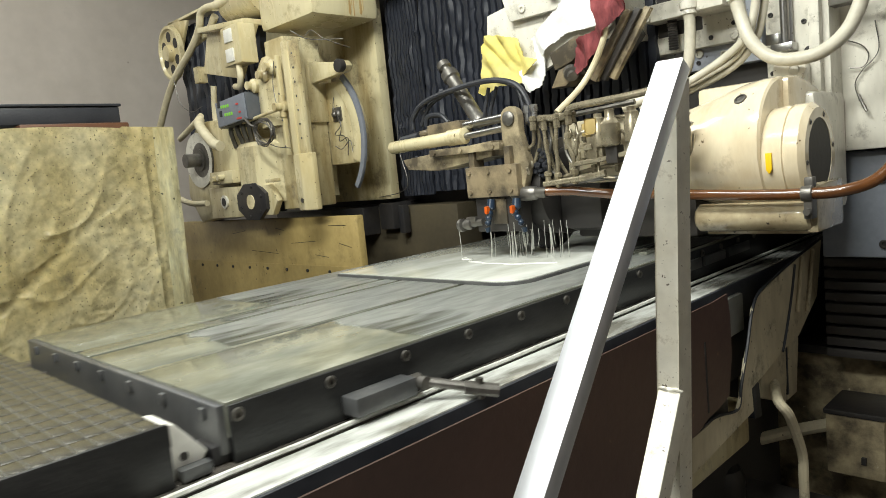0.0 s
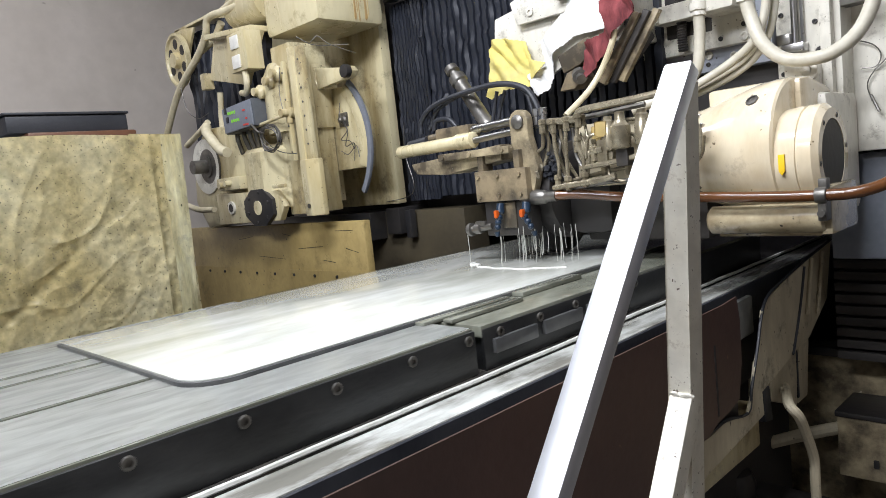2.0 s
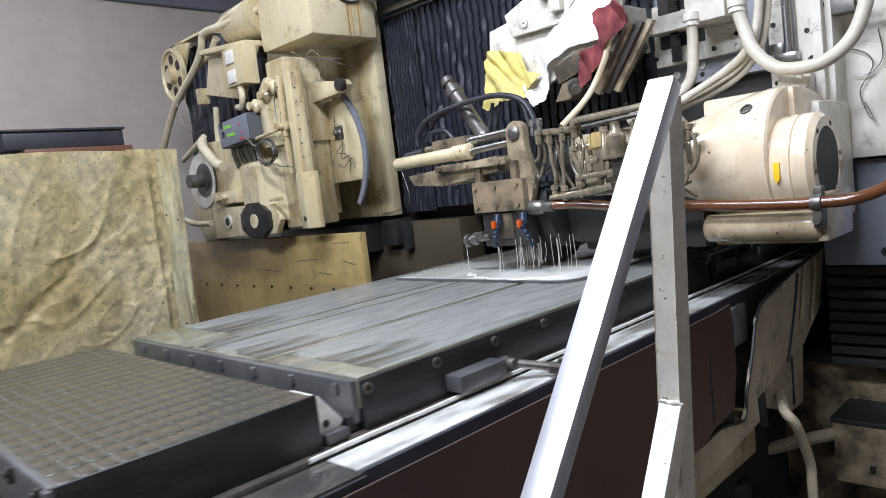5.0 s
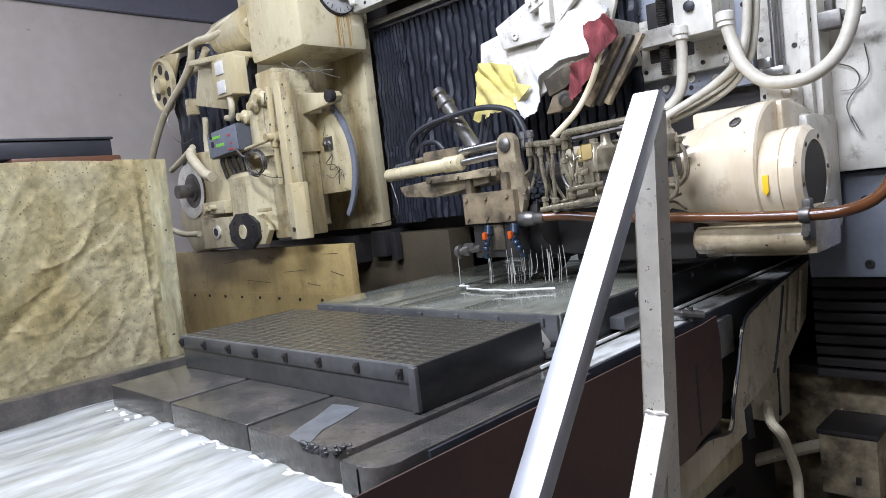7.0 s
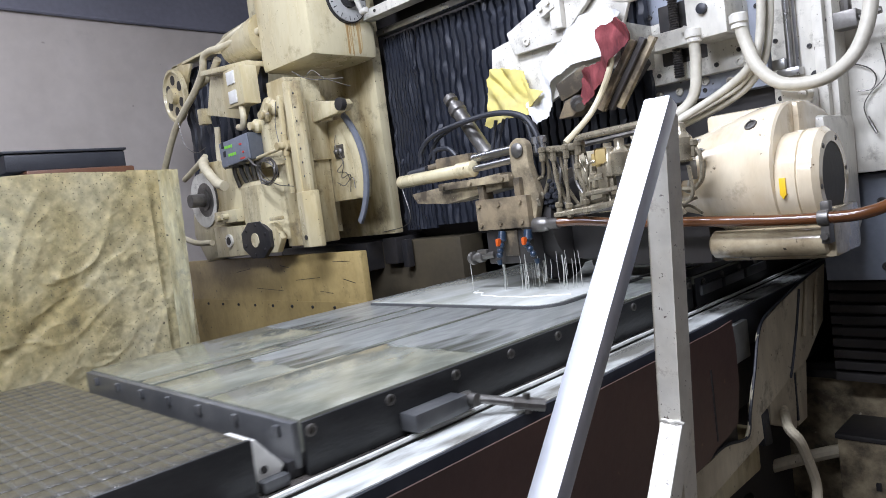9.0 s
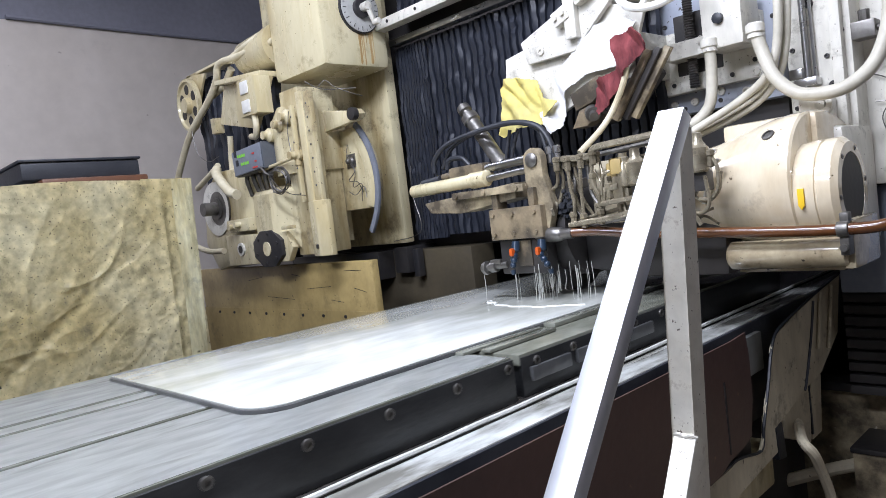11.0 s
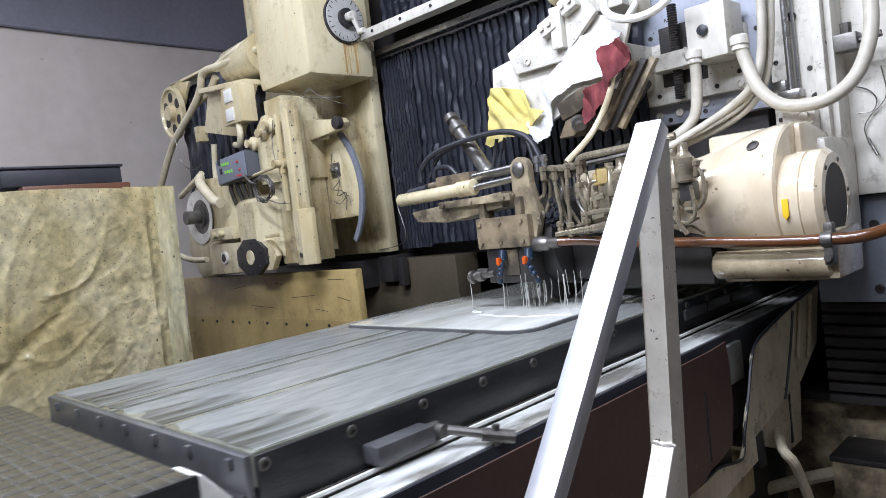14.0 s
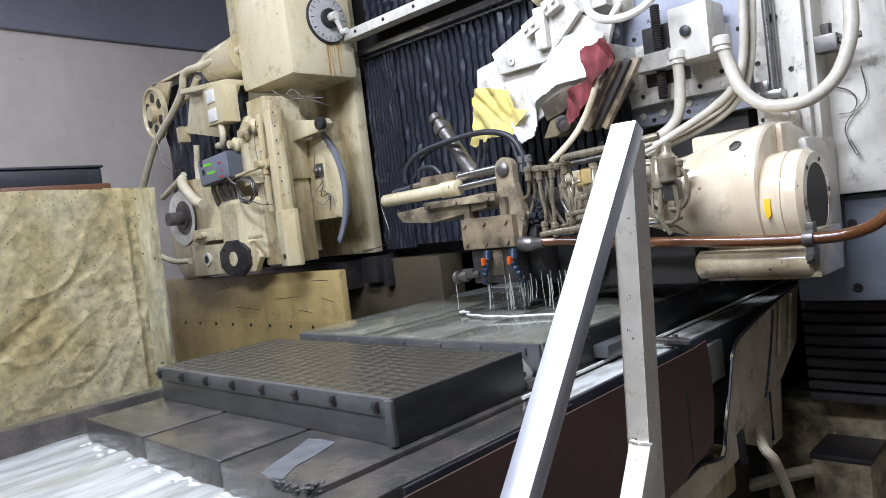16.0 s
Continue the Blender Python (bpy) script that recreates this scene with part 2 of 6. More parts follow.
film_mat = coolant_film_material()
strip_blue = material("blue_grey_strip", (0.20, 0.215, 0.25), (0.12, 0.13, 0.16), 0.4, scale=12)
stream_mat = material("falling_coolant", (0.62, 0.63, 0.58), (0.80, 0.81, 0.78), 0.15, scale=30, amount=0.6, bump=0.1)
chipped = material("chipped_cream_paint", (0.76, 0.73, 0.64), (0.56, 0.50, 0.39), 0.42, scale=14, amount=0.6, edge=0.55, specks=((0.13, 0.10, 0.08), 0.685, 260), coat=0.1, grit=0.12, grime=((0.25, 0.19, 0.13), 0.575, 60, 0.7))
hose_cream = material("cream_conduit", (0.66, 0.60, 0.43), (0.35, 0.28, 0.15), 0.45, scale=12, amount=0.6)
hose_pale = material("pale_conduit", (0.58, 0.55, 0.46), (0.30, 0.27, 0.20), 0.42, scale=12, amount=0.55)
hose_brown = material("brown_rubber_hose", (0.135, 0.050, 0.016), (0.06, 0.024, 0.010), 0.22, scale=8, amount=0.6, bump=0.1, coat=0.5)
yellow_cloth = material("yellow_rag", (0.72, 0.61, 0.18), (0.42, 0.38, 0.20), 0.85, scale=12, amount=0.8, edge=0.54, bump=0.5)
white_cloth = material("white_rag", (0.80, 0.80, 0.78), (0.45, 0.45, 0.44), 0.85, scale=14, amount=0.5, bump=0.5)
red_cloth = material("dark_red_rag", (0.27, 0.058, 0.062), (0.085, 0.016, 0.02), 0.9, scale=16, amount=0.95, edge=0.48, bump=0.5, stretch=(3.0, 1, 0.7))
display_case = material("grey_plastic_case", (0.075, 0.085, 0.10), (0.12, 0.12, 0.13), 0.5, scale=20)
orange = material("orange_plastic", (0.62, 0.10, 0.012), (0.25, 0.05, 0.01), 0.35, scale=30)
blue_plastic = material("blue_plastic", (0.012, 0.026, 0.050), (0.02, 0.04, 0.07), 0.3, scale=30)
yellow_mark = material("yellow_sticker", (0.85, 0.55, 0.02), (0.7, 0.42, 0.02), 0.4, scale=30)
slate = material("blue_grey_paint", (0.21, 0.23, 0.27), (0.11, 0.12, 0.145), 0.45, scale=5, amount=0.6)
rust = material("rust_run", (0.34, 0.19, 0.05), (0.62, 0.50, 0.28), 0.4, scale=45, amount=0.9, stretch=(1, 1, 0.15))
sheet_pale = material("pale_plastic_strip", (0.80, 0.77, 0.54), (0.56, 0.48, 0.24), 0.26, scale=12, amount=0.9, edge=0.47, bump=0.2, stretch=(1, 2.0, 0.5), specks=((0.05, 0.05, 0.04), 0.68, 70), coat=0.6, grit=0.2, grime=((0.22, 0.22, 0.19), 0.54, 11, 0.75))
# worn oily cream; on the foot and junction box its darkness paints shadow
worn_shaded_cream = material("worn_oily_shaded_cream", (0.44, 0.365, 0.235), (0.07, 0.055, 0.038), 0.34, scale=13, amount=0.95, edge=0.46, bump=0.15, specks=((0.62, 0.57, 0.45), 0.69, 38), coat=0.3, width=0.26)
pipe_mat = material("oily_brass_pipe", (0.38, 0.335, 0.24), (0.11, 0.09, 0.06), 0.26, metal=0.5, scale=22, amount=0.9, edge=0.48, bump=0.1, coat=0.4)
dial_grey = material("dial_face_grey", (0.46, 0.46, 0.44), (0.30, 0.29, 0.27), 0.4, scale=20)
case_mat = material("black_leatherette", (0.022, 0.024, 0.030), (0.04, 0.042, 0.05), 0.45, scale=12, amount=0.6, bump=0.2, fine=150)
wood = material("varnished_wood", (0.15, 0.065, 0.035), (0.09, 0.04, 0.02), 0.4, scale=6, stretch=(1, 6, 6))
concrete = material("oily_concrete", (0.14, 0.13, 0.12), (0.06, 0.055, 0.05), 0.7, scale=2, amount=0.7)
white_plastic = material("white_plastic", (0.80, 0.79, 0.74), (0.5, 0.48, 0.42), 0.4, scale=20, amount=0.4)
sb = stream_mat.node_tree.nodes["Principled BSDF"]
sb.inputs["Transmission Weight"].default_value = 0.45
green_led = glow("green_digits", (0.30, 0.9, 0.06), 0.6)
red_led = glow("red_digits", (0.9, 0.06, 0.05), 0.5)

# ---- mesh tools, in world metres ----
ROOT = {}


def box(bm, x0, x1, y0, y1, z0, z1, bev=0.003, m=None):
    out = bmesh.ops.create_cube(bm, size=1.0)["verts"]
    mid = Vector(((x0 + x1) / 2, (y0 + y1) / 2, (z0 + z1) / 2))
    for v in out:
        v.co = Vector((v.co.x * abs(x1 - x0), v.co.y * abs(y1 - y0), v.co.z * abs(z1 - z0)))
    if m is not None:
        for v in out:
            v.co = m @ v.co
    for v in out:
        v.co += mid
    if bev > 0:
        es = list({e for v in out for e in v.link_edges})
        bmesh.ops.bevel(bm, geom=es, offset=bev, segments=2, profile=0.6, affect="EDGES")
    return bm


def cyl(bm, p0, p1, r, r2=None, seg=20, bev=0.0):
    p0, p1 = Vector(p0), Vector(p1)
    d = p1 - p0
    m = Matrix.Translation((p0 + p1) / 2) @ d.to_track_quat("Z", "Y").to_matrix().to_4x4()
    out = bmesh.ops.create_cone(bm, cap_ends=True, segments=seg, radius1=r, radius2=r if r2 is None else r2, depth=d.length, matrix=m)["verts"]
    if bev > 0:
        es = [e for e in {e for v in out for e in v.link_edges} if any(len(f.verts) > 4 for f in e.link_faces)]
        bmesh.ops.bevel(bm, geom=es, offset=bev, segments=2, profile=0.6, affect="EDGES")
    return bm


def lathe(bm, p0, axis, profile, seg=28):
    """Rings of (distance along the axis, radius)."""
    q = Vector(axis).normalized().to_track_quat("Z", "Y")
    p0 = Vector(p0)
    rings = []
    for d, r in profile:
        rings.append([bm.verts.new(p0 + q @ Vector((r * math.cos(2 * math.pi * k / seg), r * math.sin(2 * math.pi * k / seg), d))) for k in range(seg)])
    for a, b in zip(rings, rings[1:]):
        for k in range(seg):
            bm.faces.new((a[k], a[(k + 1) % seg], b[(k + 1) % seg], b[k]))
    bm.faces.new(rings[0][::-1])
    bm.faces.new(rings[-1])
    return bm


def smooth_path(pts, n=7):
    pts = [Vector(p) for p in pts]
    if len(pts) < 3:
        return pts
    ext = [2 * pts[0] - pts[1]] + pts + [2 * pts[-1] - pts[-2]]
    out = []
    for i in range(1, len(ext) - 2):
        a, b, c, d = ext[i - 1:i + 3]
        for k in range(n):
            t = k / n
            out.append(0.5 * (2 * b + (c - a) * t + (2 * a - 5 * b + 4 * c - d) * t * t + (3 * b - a - 3 * c + d) * t ** 3))
    return out + [pts[-1]]


def tube(bm, pts, r, seg=10, n=7, ribs=0.0):
    path = smooth_path(pts, n)
    up, rings = None, []
    for i, p in enumerate(path):
        d = (path[min(i + 1, len(path) - 1)] - path[max(i - 1, 0)]).normalized()
        if up is None:
            up = d.orthogonal().normalized()
        up = (up - d * up.dot(d)).normalized()
        side = d.cross(up)
        rr = r * (1 + (ribs if i % 2 else 0))
        rings.append([bm.verts.new(p + rr * (math.cos(2 * math.pi * k / seg) * up + math.sin(2 * math.pi * k / seg) * side)) for k in range(seg)])
    for a, b in zip(rings, rings[1:]):
        for k in range(seg):
            bm.faces.new((a[k], a[(k + 1) % seg], b[(k + 1) % seg], b[k]))
    bm.faces.new(rings[0][::-1])
    bm.faces.new(rings[-1])
    return bm


def prism(bm, outline, axis, a, b, bev=0.0):
    """A flat outline (two coordinates in x, y, z order) pushed out along an axis from a to b."""
    def at(p, s):
        return {"x": (s, p[0], p[1]), "y": (p[0], s, p[1]), "z": (p[0], p[1], s)}[axis]
    lo, hi = [bm.verts.new(at(p, a)) for p in outline], [bm.verts.new(at(p, b)) for p in outline]
    n = len(outline)
    fs = [bm.faces.new(lo), bm.faces.new(hi[::-1])]
    for k in range(n):
        fs.append(bm.faces.new((lo[k], hi[k], hi[(k + 1) % n], lo[(k + 1) % n])))
    bmesh.ops.recalc_face_normals(bm, faces=fs)
    if bev > 0:
        bmesh.ops.bevel(bm, geom=list({e for f in fs for e in f.edges}), offset=bev, segments=2, profile=0.6, affect="EDGES")
    return bm


def arc(cx, cy, r, a0, a1, n=10):
    return [(cx + r * math.cos(radians(a0 + (a1 - a0) * k / n)), cy + r * math.sin(radians(a0 + (a1 - a0) * k / n))) for k in range(n + 1)]


def mesh_of(name, bm):
    me = bpy.data.meshes.new(name)
    bm.to_mesh(me)
    bm.free()
    me.shade_smooth()
    me.set_sharp_from_angle(angle=radians(34))
    return me


def thing(name, loc, label, category, group="", kind=""):
    ob = new(name)
    ob.location = loc
    ob.empty_display_size = 0.05
    ROOT[ob.name] = Vector(loc)
    return tagged(ob, label, category, group, kind)


def part(name, bm, mat, parent, label=""):
    base = ROOT[parent.name]
    bmesh.ops.translate(bm, verts=bm.verts, vec=-base)
    ob = new(name, mesh_of(name, bm))
    ob.data.materials.append(mat)
    ob.parent = parent
    ROOT[ob.name] = base
    if label:
        tagged(ob, label)
    return ob


def piece(name, me, parent, loc):
    """A repeated part on shared mesh data, at a world place."""
    ob = new(name, me)
    ob.parent = parent
    ob.location = Vector(loc) - ROOT[parent.name]
    ROOT[ob.name] = Vector(loc)
    return ob


def lone(name, bm, mat, loc, label, category, group="", kind=""):
    """A thing that is one mesh."""
    bmesh.ops.translate(bm, verts=bm.verts, vec=-Vector(loc))
    ob = new(name, mesh_of(name, bm))
    ob.data.materials.append(mat)
    ob.location = loc
    ROOT[ob.name] = Vector(loc)
    return tagged(ob, label, category, group, kind)


def fresh():
    return bmesh.new()


def bolt_mesh(r, h, mat):
    """A socket-head screw whose head points along -y."""
    bm = lathe(fresh(), (0, 0.002, 0), (0, -1, 0), [(0, r), (h * 0.85, r), (h, r * 0.86), (h, r * 0.5), (h * 0.4, r * 0.5)], 12)
    me = mesh_of("screw", bm)
    me.materials.append(mat)
    return me


def bolt_mesh_x(r, h, mat):
    bm = lathe(fresh(), (-0.002, 0, 0), (1, 0, 0), [(0, r), (h * 0.85, r), (h, r * 0.86), (h, r * 0.5), (h * 0.4, r * 0.5)], 12)
    me = mesh_of("screw_side", bm)
    me.materials.append(mat)
    return me


screw_dark, screw_pale = bolt_mesh(0.011, 0.008, dark), bolt_mesh(0.011, 0.007, cream_pale)
screw_small = bolt_mesh(0.006, 0.005, dark)
screw_tiny = bolt_mesh(0.0038, 0.003, grease_steel)
screw_side = bolt_mesh_x(0.0085, 0.006, grease_steel)
screw_cap = bolt_mesh_x(0.0055, 0.004, grease_steel)

# ---- the setting ----
def structure(name, bm, mat, label):
    ob = lone(name, bm, mat, (0, 0, 0), label, name.split("_")[0], kind="structure")
    return ob


structure("floor", box(fresh(), -4.3, 2.6, -2.6, 5.2, -0.12, 0.0, 0), concrete, "oily grey concrete workshop floor")
structure("wall_west", box(fresh(), -4.2, -4.0, -2.6, 5.2, 0.0, 2.44, 0), plaster, "grey plastered workshop wall with stains")
structure("wall_west_upper", box(fresh(), -4.2, -4.004, -2.6, 5.2, 2.44, 3.3, 0), plaster_dark, "dark blue-grey upper part of the wall")
structure("wall_north", box(fresh(), -4.2, 2.6, 5.0, 5.2, 0.0, 3.3, 0), plaster_dark, "dark plain workshop wall behind the machine")
structure("wall_south", box(fresh(), -4.2, 2.6, -2.6, -2.4, 0.0, 3.3, 0), plaster, "grey plain workshop wall")
structure("wall_east", box(fresh(), 2.4, 2.6, -2.4, 5.0, 0.0, 3.3, 0), plaster, "grey plain workshop wall")
structure("ceiling", box(fresh(), -4.2, 2.6, -2.6, 5.2, 3.3, 3.4, 0), plaster, "grey plain workshop ceiling")
bm = fresh()
tube(bm, [(-3.985, 1.0, 2.45), (-3.985, 1.9, 2.43), (-3.985, 3.6, 2.42)], 0.012, 6)
structure("trim", bm, plaster_dark, "dark seam moulding along the wall")

# ---- the grinder's bed and trough ----
bed = thing("machine_bed", (-1.2, 1.2, 0), "cream and brown machine bed with a coolant trough", "machine bed")
part("base", box(fresh(), -1.72, -0.80, -1.2, 4.4, 0.0, 0.60, 0.01), shade, bed, "dark oily base casting")
part("trough_floor", box(fresh(), -1.72, -0.668, -1.2, 1.50, 0.60, 0.74, 0.004), dark, bed)
part("trough_floor", box(fresh(), -1.72, -0.75, 1.50, 4.4, 0.60, 0.74, 0.004), dark, bed)
part("trough_wall", box(fresh(), -1.735, -1.685, -1.2, 4.4, 0.74, 0.885, 0.006), iron, bed, "dark iron rear trough wall")
part("trough_wall", box(fresh(), -0.668, -0.653, -1.2, 1.50, 0.72, 0.80, 0.003), shade, bed)
bm = fresh()
outline = [(-1.2, 0.30), (0.9, 0.30), (1.18, 0.600), (1.25, 0.627), (1.30, 0.628), (1.345, 0.642), (1.40, 0.648), (1.455, 0.660), (1.478, 0.74), (1.481, 0.829), (1.472, 0.882), (1.40, 0.878), (-1.2, 0.876)]
prism(bm, outline, "x", -0.6485, -0.645)
panel = part("side_panel", bm, brown, bed, "reddish brown painted steel side panel")
bm = fresh()
box(bm, -0.6455, -0.6435, 1.348, 1.354, 0.655, 0.805, 0.0005)
part("slot", bm, dark, panel)
part("sill", box(fresh(), -0.76, -0.664, -1.2, 1.60, 0.50, 0.605, 0.008), cream, bed, "cream painted bed flange")
part("water_box", box(fresh(), -0.74, -0.68, 1.50, 1.64, 0.76, 0.85, 0.004), groove_mat, bed, "wet grey catch box")
bm = fresh()
prism(bm, [(0.70, 0.30), (1.10, 0.44), (1.284, 0.543), (1.441, 0.559), (1.604, 0.575), (1.600, 0.631), (1.692, 0.646), (1.797, 0.667), (1.875, 0.797), (1.914, 0.880), (1.756, 0.857), (1.661, 0.837), (1.628, 0.814), (1.601, 0.747), (1.562, 0.690), (1.534, 0.625), (1.511, 0.604), (1.396, 0.624), (1.345, 0.619), (1.269, 0.618), (0.70, 0.56)], "x", -0.660, -0.654)
guard = part("splash_guard", bm, dirty_cream, bed, "cream sheet-metal splash guard with black edging")
bm = fresh()
prism(bm, [(1.918, 0.880), (2.145, 0.905), (2.091, 0.752), (1.934, 0.677), (1.802, 0.664), (1.880, 0.797)], "x", -0.664, -0.658)
part("guard_wing", bm, dirty_cream, guard, "grimy end of the splash guard")
bm = fresh()
tube(bm, [(-0.656, y, z) for y, z in ((2.139, 0.910), (1.915, 0.884), (1.757, 0.861), (1.664, 0.841), (1.623, 0.800), (1.593, 0.738), (1.547, 0.655), (1.520, 0.606), (1.41, 0.625), (1.327, 0.624), (1.268, 0.620))], 0.0036, 6)
part("edging", bm, rubber, guard)
bm = fresh()
tube(bm, [(-0.653, 1.910, 0.872), (-0.653, 1.885, 0.815), (-0.653, 1.860, 0.765), (-0.653, 1.815, 0.690), (-0.653, 1.798, 0.668)], 0.0045, 6)
part("torn_edge", bm, rubber, guard, "torn dark edge")
for (ya, za), (yb, zb) in (((1.968, 0.885), (1.915, 0.745)), ((2.055, 0.89), (1.990, 0.73))):
    bm = fresh()
    cyl(bm, (-0.652, ya, za), (-0.652, yb, zb), 0.005, seg=8)
    part("fold", bm, dirty_cream, guard)
bm = fresh()
prism(bm, [(1.783, 0.640), (1.976, 0.655), (1.943, 0.481), (1.771, 0.548)], "x", -0.76, -0.70, 0.004)
dbox = part("drain_box", bm, dirty_cream, bed, "cream drain box under the trough")
bm = fresh()
prism(bm, [(1.955, 0.484), (2.027, 0.486), (2.058, 0.640), (1.980, 0.655)], "x", -0.74, -0.70, 0.003)
part("drain_lid", bm, dirty_cream, dbox)
part("drain_hinge", box(fresh(), -0.704, -0.698, 1.952, 1.962, 0.50, 0.64, 0.001), rubber, dbox)
bm = fresh()
prism(bm, [(1.671, 0.628), (1.71, 0.609), (1.721, 0.519), (1.675, 0.527)], "x", -0.70, -0.68, 0.002)
part("dark_rim", bm, rubber, dbox)

# coolant pool in the trough
n, bm = 90, fresh()
grid = []
for i in range(n + 1):
    row = []
    for j in range(n + 1):
        x, y = -1.69 + 1.025 * i / n, -0.6 + 1.6 * j / n
        h = 0.004 * noise.noise(Vector((x * 9, y * 2.6, 0))) + 0.003 * noise.noise(Vector((x * 26, y * 7, 3)))
        h += 0.008 * math.exp(-((y - 0.52) / 0.07) ** 2) * (0.6 + noise.noise(Vector((x * 18, 0, 5))))
        row.append(bm.verts.new((x, y, 0.829 + h)))
    grid.append(row)
for i in range(n):
    for j in range(n):
        bm.faces.new((grid[i][j], grid[i + 1][j], grid[i + 1][j + 1], grid[i][j + 1]))
pool = lone("water", bm, foam, (-1.2, 0.2, 0.80), "milky white coolant swirling in the trough", "coolant", kind="structure")

# ---- what moves on the ways: table, chucks, plate ----
MOVERS = []
table = thing("machine_table", (-1.19, 0.55, 0.74), "wet cast-iron planer table with long slots", "machine table")
MOVERS.append(table)
part("bed_slab", box(fresh(), -1.60, -0.78, 0.57, 4.6, 0.742, 0.83, 0.004), dark, table)
for k, (x0, x1) in enumerate(((-1.612, -1.316), (-1.306, -1.026), (-1.016, -0.772))):
    bm = fresh()
    if k < 2:
        box(bm, x0, x1, 0.548 - 0.004 * k, 4.6, 0.79, 0.88, 0.005)
    else:
        prism(bm, [(x0, 0.54), (-0.83, 0.536), *[(p[0], p[1]) for p in arc(-0.812, 0.576, 0.04, -90, 0, 6)], (x1, 4.6), (x0, 4.6)], "z", 0.79, 0.88, 0.004)
    part("slot_strip", bm, iron, table)
bm = fresh()
prism(bm, [(-0.764, 0.53), (-0.727, 0.53), *arc(-0.722, 0.57, 0.04, -90, 0, 6), (-0.684, 0.60), (-0.684, 1.02), (-0.764, 1.02)], "z", 0.79, 0.876, 0.005)
part("side_rail", bm, iron, table)
# thin black strips added on the rail, painting the shade of the gap
part("rail_gap_shade", box(fresh(), -0.699, -0.692, 1.02, 4.6, 0.78, 0.8735, 0.001), rubber, table, "black strip painted as the shade of the gap beside the rail")
part("rail_gap_shade", box(fresh(), -0.6845, -0.679, 0.62, 1.02, 0.78, 0.872, 0.001), rubber, table, "black strip painted as the shade of the gap beside the rail")
part("side_rail", box(fresh(), -0.764, -0.698, 1.02, 4.6, 0.79, 0.876, 0.004), wet_rail, table, "wet side rail streaming with coolant")
bm = fresh()
tube(bm, [(-0.771, 1.0 + 0.1 * k, 0.879 + 0.001 * (k % 2)) for k in range(36)], 0.004, 6, 2)
part("coolant_bead", bm, white_foam, table, "pale bead of coolant along the chuck")
bm = fresh()
random.seed(4)
for k in range(90):
    x = -0.86 + 0.085 * random.random()
    p = Vector((x, 0.537 + (0.03 if x > -0.80 else 0) * random.random(), 0.872 + 0.010 * random.random()))
    bmesh.ops.create_icosphere(bm, subdivisions=1, radius=0.002 + 0.003 * random.random(), matrix=Matrix.Translation(p))
part("swarf", bm, dark, table, "clinging dark grinding swarf")
bm = fresh()
prism(bm, [(-0.903, 0.545), (-0.864, 0.537), (-0.850, 0.547), (-0.878, 0.589), (-0.887, 0.626), (-0.908, 0.685), (-0.945, 0.685), (-0.972, 0.677), (-0.941, 0.622), (-0.922, 0.576)], "z", 0.8802, 0.8812)
part("coolant_smear", bm, smear_mat, table, "pale coolant smear")
bm = fresh()
for q in range(2):
    path = [(-1.61 + 0.0078 * k, 0.536 - 0.010 * q + 0.012 * noise.noise(Vector((0.19 * k, q, 2))), 0.832 - 0.002 * q + 0.006 * noise.noise(Vector((0.3 * k, q, 9)))) for k in range(121)]
    rings = []
    for k, p in enumerate(path):
        r = 0.0055 * max(0.15, 0.55 + 1.1 * noise.noise(Vector((0.33 * k, 5 + q, 4))))
        rings.append([bm.verts.new((p[0], p[1] + 1.5 * r * math.cos(2 * math.pi * a / 8), p[2] + 0.7 * r * math.sin(2 * math.pi * a / 8))) for a in range(8)])
    for a, b in zip(rings, rings[1:]):
        for k in range(8):
            bm.faces.new((a[k], a[(k + 1) % 8], b[(k + 1) % 8], b[k]))
part("foam_line", bm, white_foam, table, "white foam along the table's end")

# the small chuck with a chequered pole plate
chuck = thing("magnetic_chuck", (-1.19, 0.86, 0.88), "dark grey magnetic chuck with a chequered pole plate", "magnetic chuck", "chucks on the table")
MOVERS.append(chuck)
part("body", box(fresh(), -1.590, -0.790, 0.712, 1.03, 0.880, 0.928, 0.003), chuck_grey, chuck)
part("upper_plate", box(fresh(), -1.585, -0.792, 0.716, 1.028, 0.928, 0.9544, 0.001), groove_mat, chuck, "pale wet joints of the pole plate")
part("front_band", box(fresh(), -1.590, -0.79, 0.706, 0.716, 0.926, 0.9555, 0.003), chuck_grey, chuck)
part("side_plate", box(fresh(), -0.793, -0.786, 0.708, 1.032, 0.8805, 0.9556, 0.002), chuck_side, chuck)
for k in range(8):
    x = -1.572 + 0.1075 * k
    bm = fresh()
    box(bm, x - 0.005, x + 0.005, 0.700, 0.708, 0.932, 0.951, 0.002)
    cyl(bm, (x, 0.706, 0.944), (x, 0.697, 0.944), 0.0045, seg=8)
    part("clip", bm, dark, chuck)
part("corner_strap", box(fresh(), -0.800, -0.784, 0.702, 0.711, 0.884, 0.954, 0.002), chuck_grey, chuck)
# two at the far edge
for x in (-1.25, -0.80):
    part("clip", box(fresh(), x - 0.005, x + 0.005, 1.030, 1.037, 0.925, 0.952, 0.002), dark, chuck)

